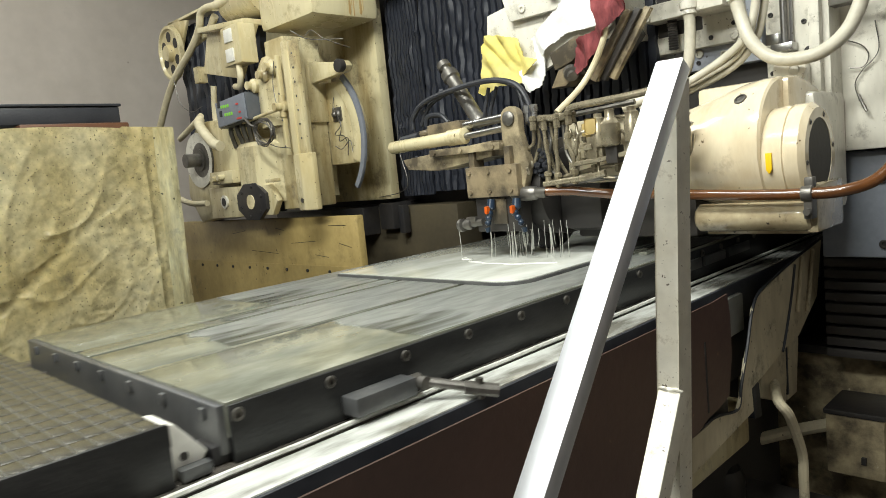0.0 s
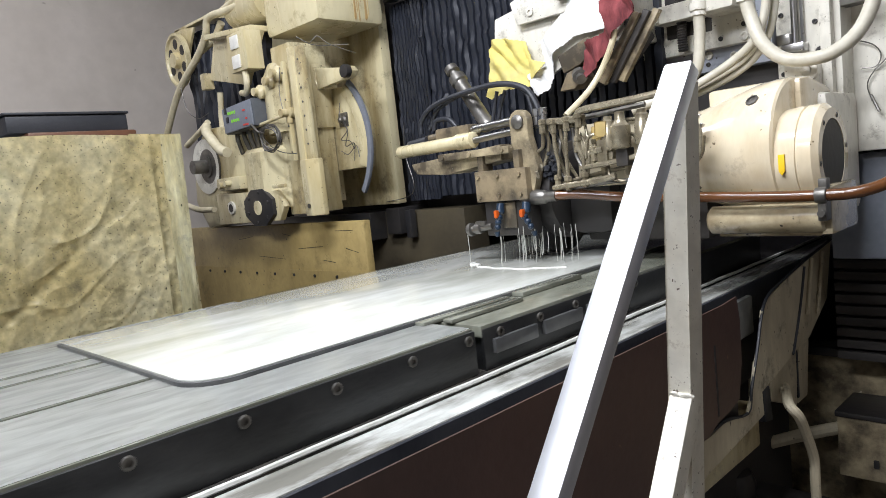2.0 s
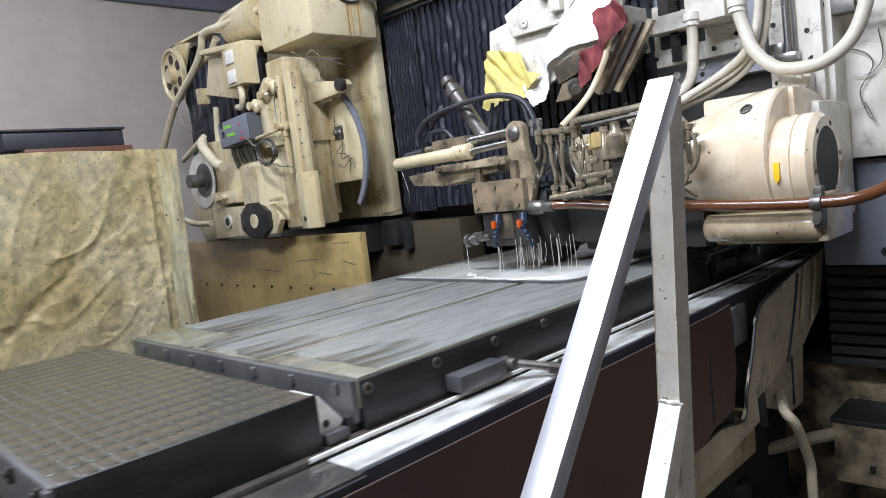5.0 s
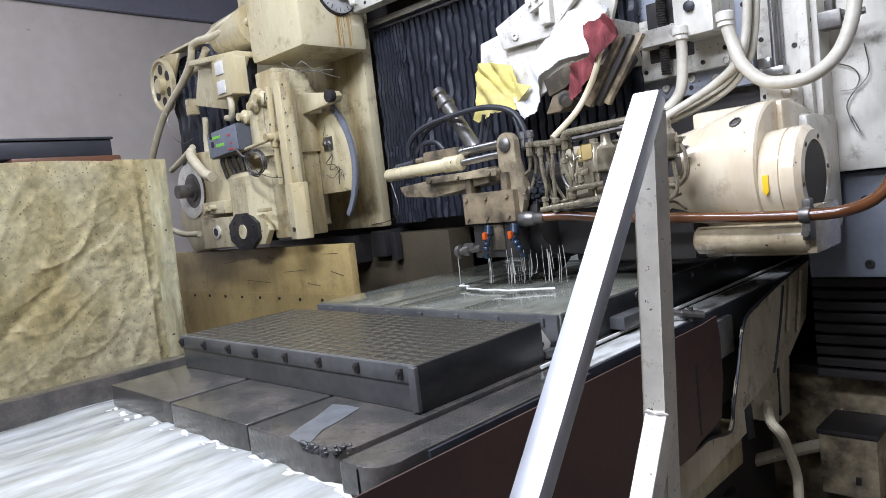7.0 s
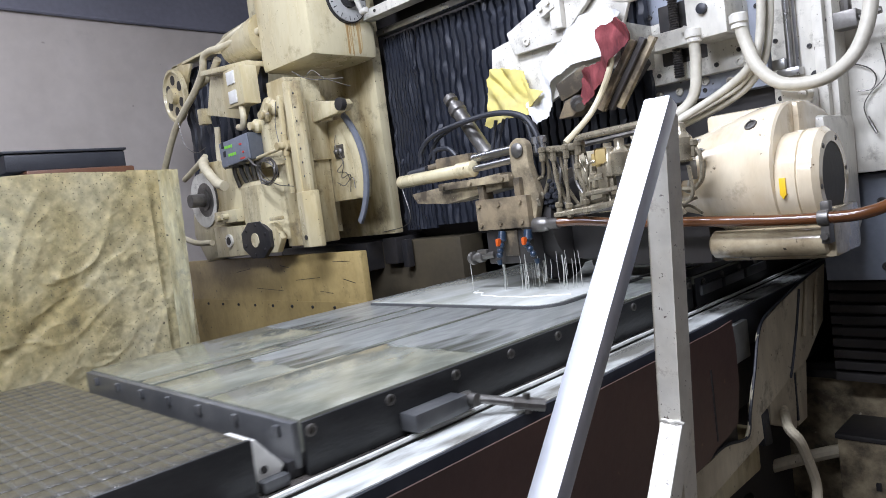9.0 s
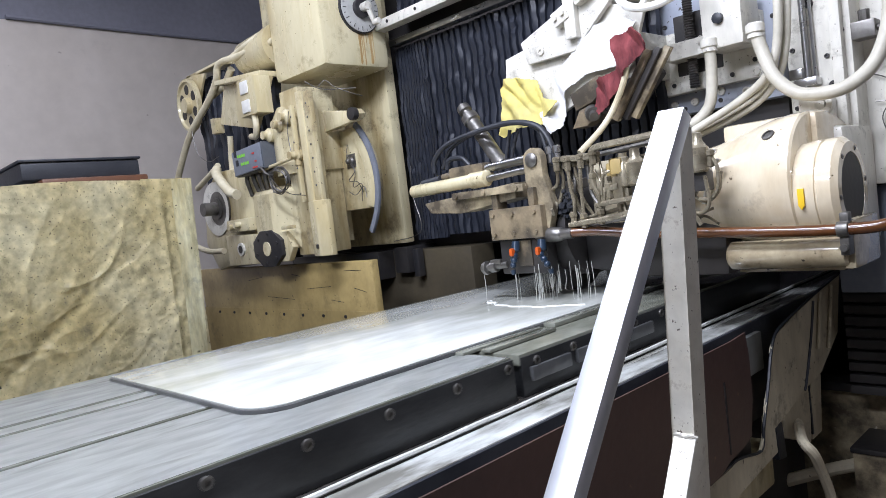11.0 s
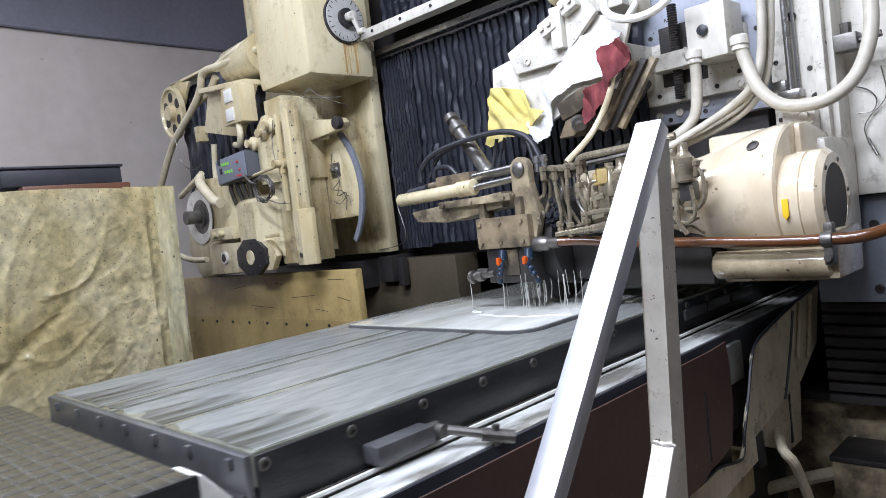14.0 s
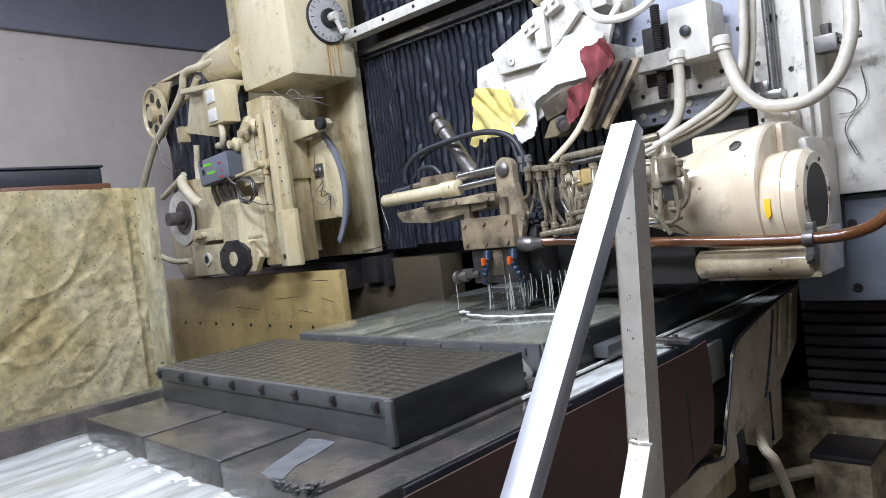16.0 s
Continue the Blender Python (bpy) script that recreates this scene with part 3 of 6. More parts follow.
# the long slotted chuck
slab = thing("slotted_chuck", (-1.19, 1.66, 0.88), "long wet black-sided chuck plate with slots and screws", "magnetic chuck", "chucks on the table")
MOVERS.append(slab)
Y0, Y1 = 1.105, 2.222
part("body", box(fresh(), -1.585, -0.792, Y0 + 0.004, Y1, 0.880, 0.915, 0.003), chuck_side, slab)
for x0, x1 in ((-1.585, -1.329), (-1.314, -1.263), (-1.251, -1.062), (-1.047, -0.792)):
    part("top_strip", box(fresh(), x0, x1, Y0, Y1, 0.912, 0.957, 0.002), wet, slab)
part("slot_fill", box(fresh(), -1.3285, -1.3145, Y0 + 0.01, Y0 + 0.25, 0.93, 0.9566, 0.0), wet, slab)
for x, y0, y1 in ((-1.0615, Y0, Y0 + 0.275),):
    part("slot_fill", box(fresh(), x, x + 0.0140, y0 + 0.002, y1, 0.933, 0.9568, 0.0), wet, slab)
# floors sit just below the top, near-black to paint the slots' inner shade
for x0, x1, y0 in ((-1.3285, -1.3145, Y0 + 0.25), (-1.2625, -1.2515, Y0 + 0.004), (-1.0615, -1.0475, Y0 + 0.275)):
    part("slot_floor", box(fresh(), x0, x1, y0, Y1 - 0.004, 0.915, 0.9535, 0.0), shade, slab, "raised slot floor coloured dark for the slot's shade")
part("front_bar", box(fresh(), -1.585, -0.795, Y0 - 0.010, Y0 + 0.002, 0.892, 0.954, 0.003), chuck_grey, slab, "grey front bar with clips")
for k in range(7):
    x = -1.52 + 0.115 * k
    part("clip", box(fresh(), x - 0.006, x + 0.006, Y0 - 0.016, Y0 - 0.008, 0.932, 0.948, 0.002), chuck_grey, slab)
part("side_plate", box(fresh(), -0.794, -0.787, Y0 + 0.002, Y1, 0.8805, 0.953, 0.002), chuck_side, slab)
for k in range(8):
    piece("screw", screw_side, slab, (-0.787, 1.117 + 0.138 * k, 0.940))
piece("screw", screw_side, slab, (-0.787, 2.205, 0.940))
bm = fresh()
box(bm, -0.788, -0.752, Y0 + 0.165, Y0 + 0.275, 0.889, 0.916, 0.003)
part("switch_block", bm, chuck_grey, slab, "grey switch block")
bm = fresh()
cyl(bm, (-0.755, Y0 + 0.285, 0.905), (-0.742, Y0 + 0.285, 0.905), 0.010, seg=12)
cyl(bm, (-0.770, Y0 + 0.275, 0.905), (-0.770, Y0 + 0.295, 0.905), 0.010, seg=12)
cyl(bm, (-0.752, Y0 + 0.29, 0.905), (-0.682, Y0 + 0.35, 0.886), 0.0075, seg=10)
cyl(bm, (-0.706, Y0 + 0.325, 0.893), (-0.672, Y0 + 0.36, 0.883), 0.0105, seg=10)
cyl(bm, (-0.690, Y0 + 0.34, 0.905), (-0.690, Y0 + 0.34, 0.874), 0.006, seg=10)
part("lever", bm, grease_steel, slab, "greasy steel switch lever")
part("heel", box(fresh(), -0.85, -0.80, Y0 - 0.02, Y0 + 0.01, 0.8805, 0.905, 0.004), dark, slab)

block = thing("stop_block", (-0.83, 1.055, 0.881), "white stop bracket with a bolt hole on the table", "stop block")
bm = fresh()
prism(bm, [(1.034, 0.8815), (1.066, 0.8815), (1.082, 0.904), (1.046, 0.948), (1.034, 0.950)], "x", -0.868, -0.803, 0.003)
part("bracket", bm, white_plastic, block)
# no hole is cut; a dark disc paints its shade
part("hole", cyl(fresh(), (-0.806, 1.052, 0.907), (-0.8020, 1.052, 0.907), 0.0052, seg=14), shade, block, "dark disc painted as a shaded bolt hole")
part("foot", box(fresh(), -0.803, -0.785, 1.040, 1.078, 0.8815, 0.897, 0.003), chuck_grey, block, "grey clamp foot")
MOVERS.append(block)

far_chuck = thing("slotted_chuck", (-1.19, 2.8, 0.88), "long wet black-sided chuck plate at the table's far end", "magnetic chuck", "chucks on the table")
MOVERS.append(far_chuck)
part("body", box(fresh(), -1.585, -0.794, 2.246, 3.40, 0.880, 0.940, 0.003), chuck_side, far_chuck)
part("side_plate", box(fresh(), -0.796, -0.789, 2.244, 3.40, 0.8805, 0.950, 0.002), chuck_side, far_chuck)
part("top_strip", box(fresh(), -1.585, -0.791, 2.242, 3.40, 0.936, 0.956, 0.002), wet, far_chuck)
for k in range(5):
    piece("screw", screw_side, far_chuck, (-0.789, 2.285 + 0.11 * k, 0.938))
for y0, y1 in ((2.265, 2.38), (2.40, 2.52), (2.54, 2.68)):
    part("side_cover", box(fresh(), -0.792, -0.782, y0, y1, 0.905, 0.930, 0.002), chuck_grey, far_chuck)
for x0, x1, y0, y1 in ((-0.905, -0.883, 2.20, 2.43), (-0.872, -0.850, 2.235, 2.43)):
    bar = lone("locating_bar", box(fresh(), x0, x1, y0, y1, 0.957, 0.964, 0.002), wet, ((x0 + x1) / 2, (y0 + y1) / 2, 0.957), "narrow wet steel locating bar beside the plate", "steel bar", "locating bars")
    MOVERS.append(bar)
bar = lone("locating_bar", box(fresh(), -0.905, -0.876, 2.46, 2.66, 0.9565, 0.966, 0.002), wet, (-0.89, 2.56, 0.956), "thick wet steel locating bar beside the plate", "steel bar", "locating bars")
MOVERS.append(bar)

bm = fresh()
prism(bm, [(-1.505, 1.805), *arc(-0.975, 1.875, 0.07, -90, 0, 10), (-0.905, 3.30), (-1.505, 3.30)], "z", 0.9575, 0.9645, 0.001)
plate = thing("steel_plate", (-1.2, 2.5, 0.957), "flat steel plate being ground, wet with milky coolant", "workpiece")
part("core", bm, chuck_grey, plate, "grey cut edge")
bm = fresh()
prism(bm, [(-1.501, 1.809), *arc(-0.975, 1.875, 0.066, -90, 0, 10), (-0.909, 3.296), (-1.501, 3.296)], "z", 0.9645, 0.9672, 0.001)
part("wet_face", bm, wet_work, plate, "ground face under milky coolant")
MOVERS.append(plate)

# milky coolant that runs over the slotted chuck ahead of the wheel and drains back
FILMS = []
for k, (x0, x1, lag) in enumerate(((-1.583, -1.331, 0.24), (-1.312, -1.265, 0.10), (-1.249, -1.064, 0.0), (-1.045, -0.794, 0.18))):
    nx, ny, bm, g = max(8, int((x1 - x0) / 0.006)), 185, fresh(), {}
    for i in range(nx + 1):
        for j in range(ny + 1):
            x, y = x0 + (x1 - x0) * i / nx, 1.109 + 0.006 * j
            y += 0.03 * abs(noise.noise(Vector((x * 14, 3.0 * k, 1)))) * max(0.0, 1 - j / 20)
            g[i, j] = bm.verts.new((x, y, 0.9580 + 0.0006 * noise.noise(Vector((x * 20, y * 9, 3)))))
    for i in range(nx):
        for j in range(ny):
            bm.faces.new((g[i, j], g[i + 1, j], g[i + 1, j + 1], g[i, j + 1]))
    bmesh.ops.solidify(bm, geom=bm.faces[:], thickness=0.0006)
    FILMS.append((lone("coolant_film", bm, film_mat, ((x0 + x1) / 2, 1.11, 0.957), "ragged sheet of white milky coolant on the chuck", "coolant", "coolant on the chuck"), lag))

# chequers of the small chuck
bm = box(fresh(), -0.0191, 0.0191, -0.0103, 0.0103, -0.003, 0.0, 0.0003)
tile = mesh_of("pole_tile", bm)
tile.materials.append(tile_mat)
for i in range(20):
    for j in range(14):
        piece("pole_tile", tile, chuck, (-1.567 + 0.0398 * i, 0.7285 + 0.0222 * j, 0.9552))

# ---- cross rail, columns ----
rail = thing("cross_rail", (-1.4, 2.1, 1.0), "dark grinder cross rail with pale guide rails and black bellows", "cross rail")
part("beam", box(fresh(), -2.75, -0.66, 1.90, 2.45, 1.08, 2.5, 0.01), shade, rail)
part("guide_rail", box(fresh(), -2.0, -0.9, 1.76, 1.80, 1.852, 1.874, 0.003), steel, rail, "bright steel guide rail")
part("guide_rail", box(fresh(), -2.05, -0.9, 1.68, 1.73, 1.895, 1.93, 0.004), cream_pale, rail, "pale painted guide bar")
for k in range(7):
    piece("screw", screw_small, rail, (-1.9 + 0.15 * k, 1.68, 1.913))


def pleats(x0, x1, z0, z1, y, pitch, depth, seed):
    bm = fresh()
    cols, rows = int((x1 - x0) / pitch) * 4, 40
    g = []
    for i in range(cols + 1):
        x = x0 + (x1 - x0) * i / cols
        w = (0.0, 0.75, 1.0, 0.9)[i % 4]
        x -= (0.0, 0.002, 0.0, -0.006)[i % 4]
        line = []
        for j in range(rows + 1):
            z = z0 + (z1 - z0) * j / rows
            dy = depth * w * (0.8 + 0.5 * noise.noise(Vector((x * 14, z * 9, seed)))) + 0.009 * noise.noise(Vector((x * 26, z * 62, seed + 3)))
            dx = 0.004 * noise.noise(Vector((x * 8, z * 22, seed + 8)))
            line.append(bm.verts.new((x + dx, y - dy, z)))
        g.append(line)
    for i in range(cols):
        for j in range(rows):
            bm.faces.new((g[i][j], g[i + 1][j], g[i + 1][j + 1], g[i][j + 1]))
    return bm


part("bellows", pleats(-2.03, -1.86, 1.12, 1.85, 1.82, 0.016, 0.016, 1), bellow_mat, rail, "tight black bellows folds")
part("bellows", pleats(-1.86, -0.95, 1.13, 1.85, 1.83, 0.030, 0.024, 2), bellow_mat, rail, "crinkled black bellows")
part("bellows", pleats(-2.0, -1.0, 1.94, 2.3, 1.84, 0.036, 0.03, 5), bellow_mat, rail)
part("bellows", pleats(-3.28, -2.55, 1.10, 1.985, 1.62, 0.058, 0.035, 9), bellow_mat, rail, "ribbed black bellows behind the head")
part("under_block", box(fresh(), -2.36, -2.15, 1.70, 1.9, 0.98, 1.09, 0.006), dark, rail)
part("under_block", box(fresh(), -2.10, -2.02, 1.74, 1.9, 1.0, 1.10, 0.006), dark, rail)
part("bracket", box(fresh(), -1.99, -1.96, 1.74, 1.77, 0.985, 1.09, 0.004), dark, rail, "small oily bracket")
part("under_beam", box(fresh(), -2.9, -1.72, 1.78, 1.9, 0.60, 1.085, 0.006), ochre_dark, rail, "dark oily brown splash wall")

column = thing("machine_column", (-2.9, 2.3, 0), "dark machine column behind the left head", "column", "columns")
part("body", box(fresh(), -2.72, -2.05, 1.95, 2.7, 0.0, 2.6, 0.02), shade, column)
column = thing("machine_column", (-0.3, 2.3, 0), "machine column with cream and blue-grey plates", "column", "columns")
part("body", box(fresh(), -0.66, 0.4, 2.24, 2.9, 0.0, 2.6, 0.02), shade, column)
part("lower_plate", box(fresh(), -0.60, 0.2, 1.96, 2.02, 0.885, 1.15, 0.006), slate, column, "blue-grey plate with screws")
for x in (-0.46, -0.28):
    piece("screw", screw_dark, column, (x, 1.96, 0.92))
    piece("screw", screw_dark, column, (x, 1.96, 1.08))
for k in range(9):
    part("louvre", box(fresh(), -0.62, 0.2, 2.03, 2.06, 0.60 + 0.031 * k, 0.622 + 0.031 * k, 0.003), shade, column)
part("ledge", box(fresh(), -0.90, 0.4, 2.12, 2.2, 0.575, 0.60, 0.004), dark, column)
# darker cream than the guard's, painting the machine's shadow onto the foot
part("foot", box(fresh(), -0.95, 0.4, 2.15, 2.6, 0.0, 0.575, 0.008), worn_shaded_cream, column, "dirty cream machine foot with shadow put into its colour")

# ---- boxes and pipes low at the column ----
cab = thing("junction_box", (-0.53, 1.97, 0.0), "dirty cream metal junction box on the machine's foot, shadow in its colour", "junction box")
# the same darkened cream carries the shadow on the box
part("body", box(fresh(), -0.615, -0.476, 1.98, 2.15, 0.29, 0.455, 0.006), worn_shaded_cream, cab)
part("lid", box(fresh(), -0.619, -0.472, 1.975, 2.15, 0.455, 0.470, 0.004), dark, cab, "dark lid")
part("latch", box(fresh(), -0.53, -0.518, 1.972, 1.982, 0.33, 0.35, 0.002), dark, cab)
bm = fresh()
tube(bm, [(-0.70, 1.86, 0.56), (-0.64, 1.72, 0.565), (-0.62, 1.72, 0.54), (-0.62, 1.754, 0.496), (-0.62, 1.809, 0.403), (-0.62, 1.812, 0.339), (-0.62, 1.812, 0.2), (-0.62, 1.812, 0.01)], 0.0125, 10)
lone("drain_pipe", bm, dirty_cream, (-0.6, 1.75, 0.0), "bent cream drain pipe under the trough", "pipe")
bm = fresh()
tube(bm, [(-0.95, 2.02, 0.26), (-0.81, 2.02, 0.325), (-0.70, 2.04, 0.37), (-0.58, 2.10, 0.40)], 0.018, 10)
lone("conduit", bm, dirty_cream, (-0.8, 2.0, 0.3), "dirty cream conduit along the machine's foot", "pipe")
bm = fresh()
box(bm, -0.95, -0.5, 1.55, 1.95, 0.0, 0.24, 0.02)
lone("sump_box", bm, shade, (-0.7, 1.75, 0), "dark grimy sump box on the floor", "sump")
bm = fresh()
lathe(bm, (-0.83, 1.80, 0.24), (0, 0, 1), [(0, 0.06), (0.05, 0.062), (0.08, 0.05), (0.09, 0.02)], 20)
lone("coolant_pump", bm, dark, (-0.83, 1.8, 0.24), "round dark coolant pump on the sump box", "pump")

# ---- the left head ----
head = thing("vertical_head", (-2.2, 1.6, 1.0), "cream vertical grinding head with guards and dial box", "grinding head")
part("back_plate", box(fresh(), -2.85, -2.035, 1.755, 1.80, 1.115, 2.4, 0.006), cream, head, "cream back plate")
gear = part("gear_box", box(fresh(), -2.300, -1.972, 1.440, 1.735, 1.763, 2.18, 0.026), cream_clean, head, "rounded cream gear box")
for y, w, z0 in ((1.598, 0.010, 1.772), (1.611, 0.004, 1.80), (1.618, 0.005, 1.768), (1.632, 0.002, 1.84), (1.645, 0.012, 1.775), (1.661, 0.004, 1.79)):
    bm = fresh()
    prism(bm, [(y, z0 + 0.006), (y + w * 0.5, z0), (y + w, z0 + 0.01), (y + w * 0.9, 1.84), (y + w * 1.2, 1.893), (y - w * 0.2, 1.893), (y + w * 0.15, 1.83)], "x", -1.9725, -1.9713)
    part("rust_run", bm, rust, gear, "brown oil run")
dial = fresh()
cyl(dial, (-1.974, 1.612, 1.965), (-1.962, 1.612, 1.965), 0.086, seg=40, bev=0.002)
dial = part("dial", dial, dark, head, "grey graduated dial")
bm = fresh()
cyl(bm, (-1.964, 1.612, 1.965), (-1.958, 1.612, 1.965), 0.081, seg=40, bev=0.001)
part("dial_face", bm, dial_grey, dial, "pale grey dial face")
bm = fresh()
cyl(bm, (-1.960, 1.612, 1.965), (-1.942, 1.612, 1.965), 0.034, seg=24, bev=0.002)
part("hub", bm, dark, dial)
bm = fresh()
cyl(bm, (-1.944, 1.612, 1.965), (-1.912, 1.612, 1.965), 0.016, seg=14, bev=0.002)
cyl(bm, (-1.920, 1.612, 1.965), (-1.920, 1.637, 1.91), 0.010, 0.008, seg=12)
cyl(bm, (-1.922, 1.637, 1.91), (-1.892, 1.637, 1.91), 0.011, seg=12, bev=0.002)
part("crank", bm, cream_pale, dial, "cream crank handle")
for k in range(24):
    a = 2 * math.pi * k / 24
    r0 = 0.070 if k % 2 else 0.062
    p, q = [Vector((-1.9575, 1.612 + r * math.cos(a), 1.965 + r * math.sin(a))) for r in (r0, 0.077)]
    part("graduation", cyl(fresh(), p, q, 0.0014, seg=4), dark, dial)

bm = fresh()
lathe(bm, (-2.60, 1.50, 1.925), (1, 0, 0), [(0, 0.02), (0.01, 0.055), (0.04, 0.072), (0.22, 0.078), (0.25, 0.082), (0.28, 0.082)], 28)
part("feed_motor", bm, cream_clean, head, "cream feed motor")
part("shelf", box(fresh(), -2.66, -2.30, 1.38, 1.46, 1.815, 1.835, 0.003, m=Matrix.Rotation(radians(6), 3, "Y")), cream_clean, head)
part("panel", prism(fresh(), [(-2.730, 1.690), (-2.645, 1.862), (-2.300, 1.800), (-2.448, 1.625)], "y", 1.42, 1.44, 0.004), cream_clean, head, "flat cream panel")
ebox = part("switch_box", box(fresh(), -2.43, -2.30, 1.35, 1.42, 1.66, 1.80, 0.006), cream_clean, head, "cream switch box with two meters")
for z in (1.695, 1.765):
    part("meter", box(fresh(), -2.40, -2.345, 1.344, 1.352, z - 0.024, z + 0.024, 0.004), white_plastic, ebox, "white square meter")
part("terminal", box(fresh(), -2.775, -2.735, 1.40, 1.44, 1.655, 1.72, 0.004), cream, head)

bm = fresh()
lathe(bm, (-2.24, 1.52, 1.12), (0, 0, 1), [(0.3, 0.135), (0.50, 0.135), (0.55, 0.11), (0.56, 0.02)], 32)
part("spindle_housing", bm, cream, head, "cream spindle housing")
part("slide_column", box(fresh(), -2.24, -2.12, 1.41, 1.56, 1.12, 1.72, 0.006), cream, head, "cream slide column")
part("slide_plate", box(fresh(), -2.085, -2.05, 1.375, 1.44, 1.115, 1.69, 0.004), cream_clean, head, "narrow cream slide plate")
part("slide_groove", box(fresh(), -2.0555, -2.051, 1.385, 1.435, 1.12, 1.69, 0.001), shade, head)
part("slide", box(fresh(), -2.05, -2.008, 1.38, 1.40, 1.115, 1.685, 0.005), cream, head, "cream vertical slide")
part("gib_strip", box(fresh(), -2.122, -2.108, 1.368, 1.385, 1.31, 1.65, 0.003), cream_clean, head, "long cream gib strip")
bm = fresh()
prism(bm, [(-2.09, 1.375), (-2.035, 1.362), (-1.985, 1.38), (-1.985, 1.40), (-2.09, 1.42)], "z", 1.115, 1.308, 0.005)
part("corner_cover", bm, cream_clean, head, "angular cream cover")
for k in range(7):
    piece("screw", screw_tiny, head, (-2.03, 1.379, 1.36 + 0.047 * k))
for k in range(4):
    piece("screw", screw_tiny, head, (-2.115, 1.367, 1.34 + 0.09 * k))
bm = fresh()
lathe(bm, (-2.36, 1.53, 1.15), (0, 0, 1), [(0, 0.19), (0.21, 0.19), (0.225, 0.175), (0.24, 0.10)], 10)
part("wheel_cover", bm, cream, head, "round cream wheel cover")
part("cover_slot", box(fresh(), -2.24, -2.16, 1.345, 1.36, 1.222, 1.236, 0.004), cream_clean, head)
bm = fresh()
prism(bm, [(-2.16, 1.64), (-1.96, 1.605), (-1.915, 1.603), (-1.90, 1.585), (-1.915, 1.566), (-1.97, 1.562), (-2.16, 1.55)], "y", 1.50, 1.53, 0.005)
arm = part("arm", bm, cream_clean, head, "tapered cream arm")
bm = fresh()
cyl(bm, (-1.922, 1.48, 1.586), (-1.922, 1.502, 1.586), 0.022, seg=18, bev=0.003)
part("pivot", bm, dark, arm)
bm = fresh()
prism(bm, arc(-2.20, 1.36, 0.262, -22, 48, 18) + [(-2.16, 1.56), (-2.16, 1.262)], "y", 1.565, 1.60, 0.004)
part("wheel_guard", bm, cream, head, "curved cream wheel guard")
bm = fresh()
prism(bm, arc(-2.20, 1.36, 0.266, -22, 48, 18) + arc(-2.20, 1.36, 0.225, 48, -22, 18), "y", 1.556, 1.568, 0.002)
part("guard_rim", bm, cream_clean, head, "raised rim of the wheel guard")
bm = fresh()
prism(bm, arc(-2.20, 1.36, 0.294, -40, 46, 18) + arc(-2.20, 1.36, 0.274, 46, -40, 18), "y", 1.55, 1.562, 0.001)
part("arc_strip", bm, strip_blue, head, "curved blue-grey strip")
bm = fresh()
lathe(bm, (-2.06, 1.575, 1.44), (0, -1, 0), [(0, 0.018), (0.015, 0.018), (0.02, 0.012), (0.03, 0.011), (0.034, 0.006)], 14)
box(bm, -2.085, -2.035, 1.56, 1.575, 1.415, 1.465, 0.002)
part("grease_cap", bm, grease_steel, head)
# valve on the rod
bm = fresh()
cyl(bm, (-2.38, 1.37, 1.452), (-2.11, 1.37, 1.472), 0.0065, seg=12)
lathe(bm, (-2.115, 1.40, 1.475), (0, -1, 0), [(0, 0.022), (0.03, 0.022), (0.034, 0.014), (0.06, 0.014)], 14)
cyl(bm, (-2.115, 1.375, 1.44), (-2.115, 1.375, 1.515), 0.012, seg=12)
part("oil_pipe", bm, cream, head, "cream oil pipe with a valve")
bm = fresh()
for z, x in ((1.575, -2.30), (1.60, -2.22), (1.62, -2.17)):
    bm = fresh()
    lathe(bm, (x, 1.40, z), (0, -1, 0), [(0, 0.026), (0.02, 0.026), (0.03, 0.015), (0.045, 0.015)], 14)
    part("fitting", bm, cream, head)
# spoked pulley disc and its guard
ax = Vector((-0.04, -1, -0.03)).normalized()
c0 = Vector((-3.200, 1.53, 1.862))
disc = lathe(fresh(), c0, ax, [(0, 0.122), (0.02, 0.122), (0.022, 0.110), (0.012, 0.104), (0.012, 0.04), (0.035, 0.034), (0.035, 0.01)], 44)
pulley = part("pulley", disc, cream_clean, head, "cream disc with round holes")
side = Vector((1, -0.04, 0)).normalized()
rise = ax.cross(side)
for k in range(6):
    a = 2 * math.pi * k / 6 + 0.5
    c = c0 + side * 0.073 * math.cos(a) + rise * 0.073 * math.sin(a)
    # solid dark discs on the pulley paint the shade of its holes
    part("hole", cyl(fresh(), c + ax * 0.004, c + ax * 0.0135, 0.023, seg=18), shade, pulley)
bm = fresh()
prism(bm, [(-3.33, 1.900), (-3.30, 1.990), (-3.24, 2.012), (-3.06, 1.985), (-3.10, 1.940), (-3.15, 1.870), (-3.19, 1.862), (-3.26, 1.800)], "y", 1.548, 1.560, 0.002)
part("pulley_guard", bm, cream_clean, head, "bent cream guard plate")
part("pulley_guard", box(fresh(), -3.26, -2.92, 1.548, 1.66, 1.998, 2.010, 0.003), cream, head)

# round end cover with a spindle and its flange bracket, low on the head
bm = fresh()
prism(bm, [(-2.97, 1.20), (-2.93, 1.40), (-2.80, 1.50), (-2.55, 1.49), (-2.48, 1.30), (-2.60, 1.12), (-2.88, 1.08)], "y", 1.40, 1.58, 0.01)
part("end_cover", bm, cream, head, "cream end cover")
bm = fresh()
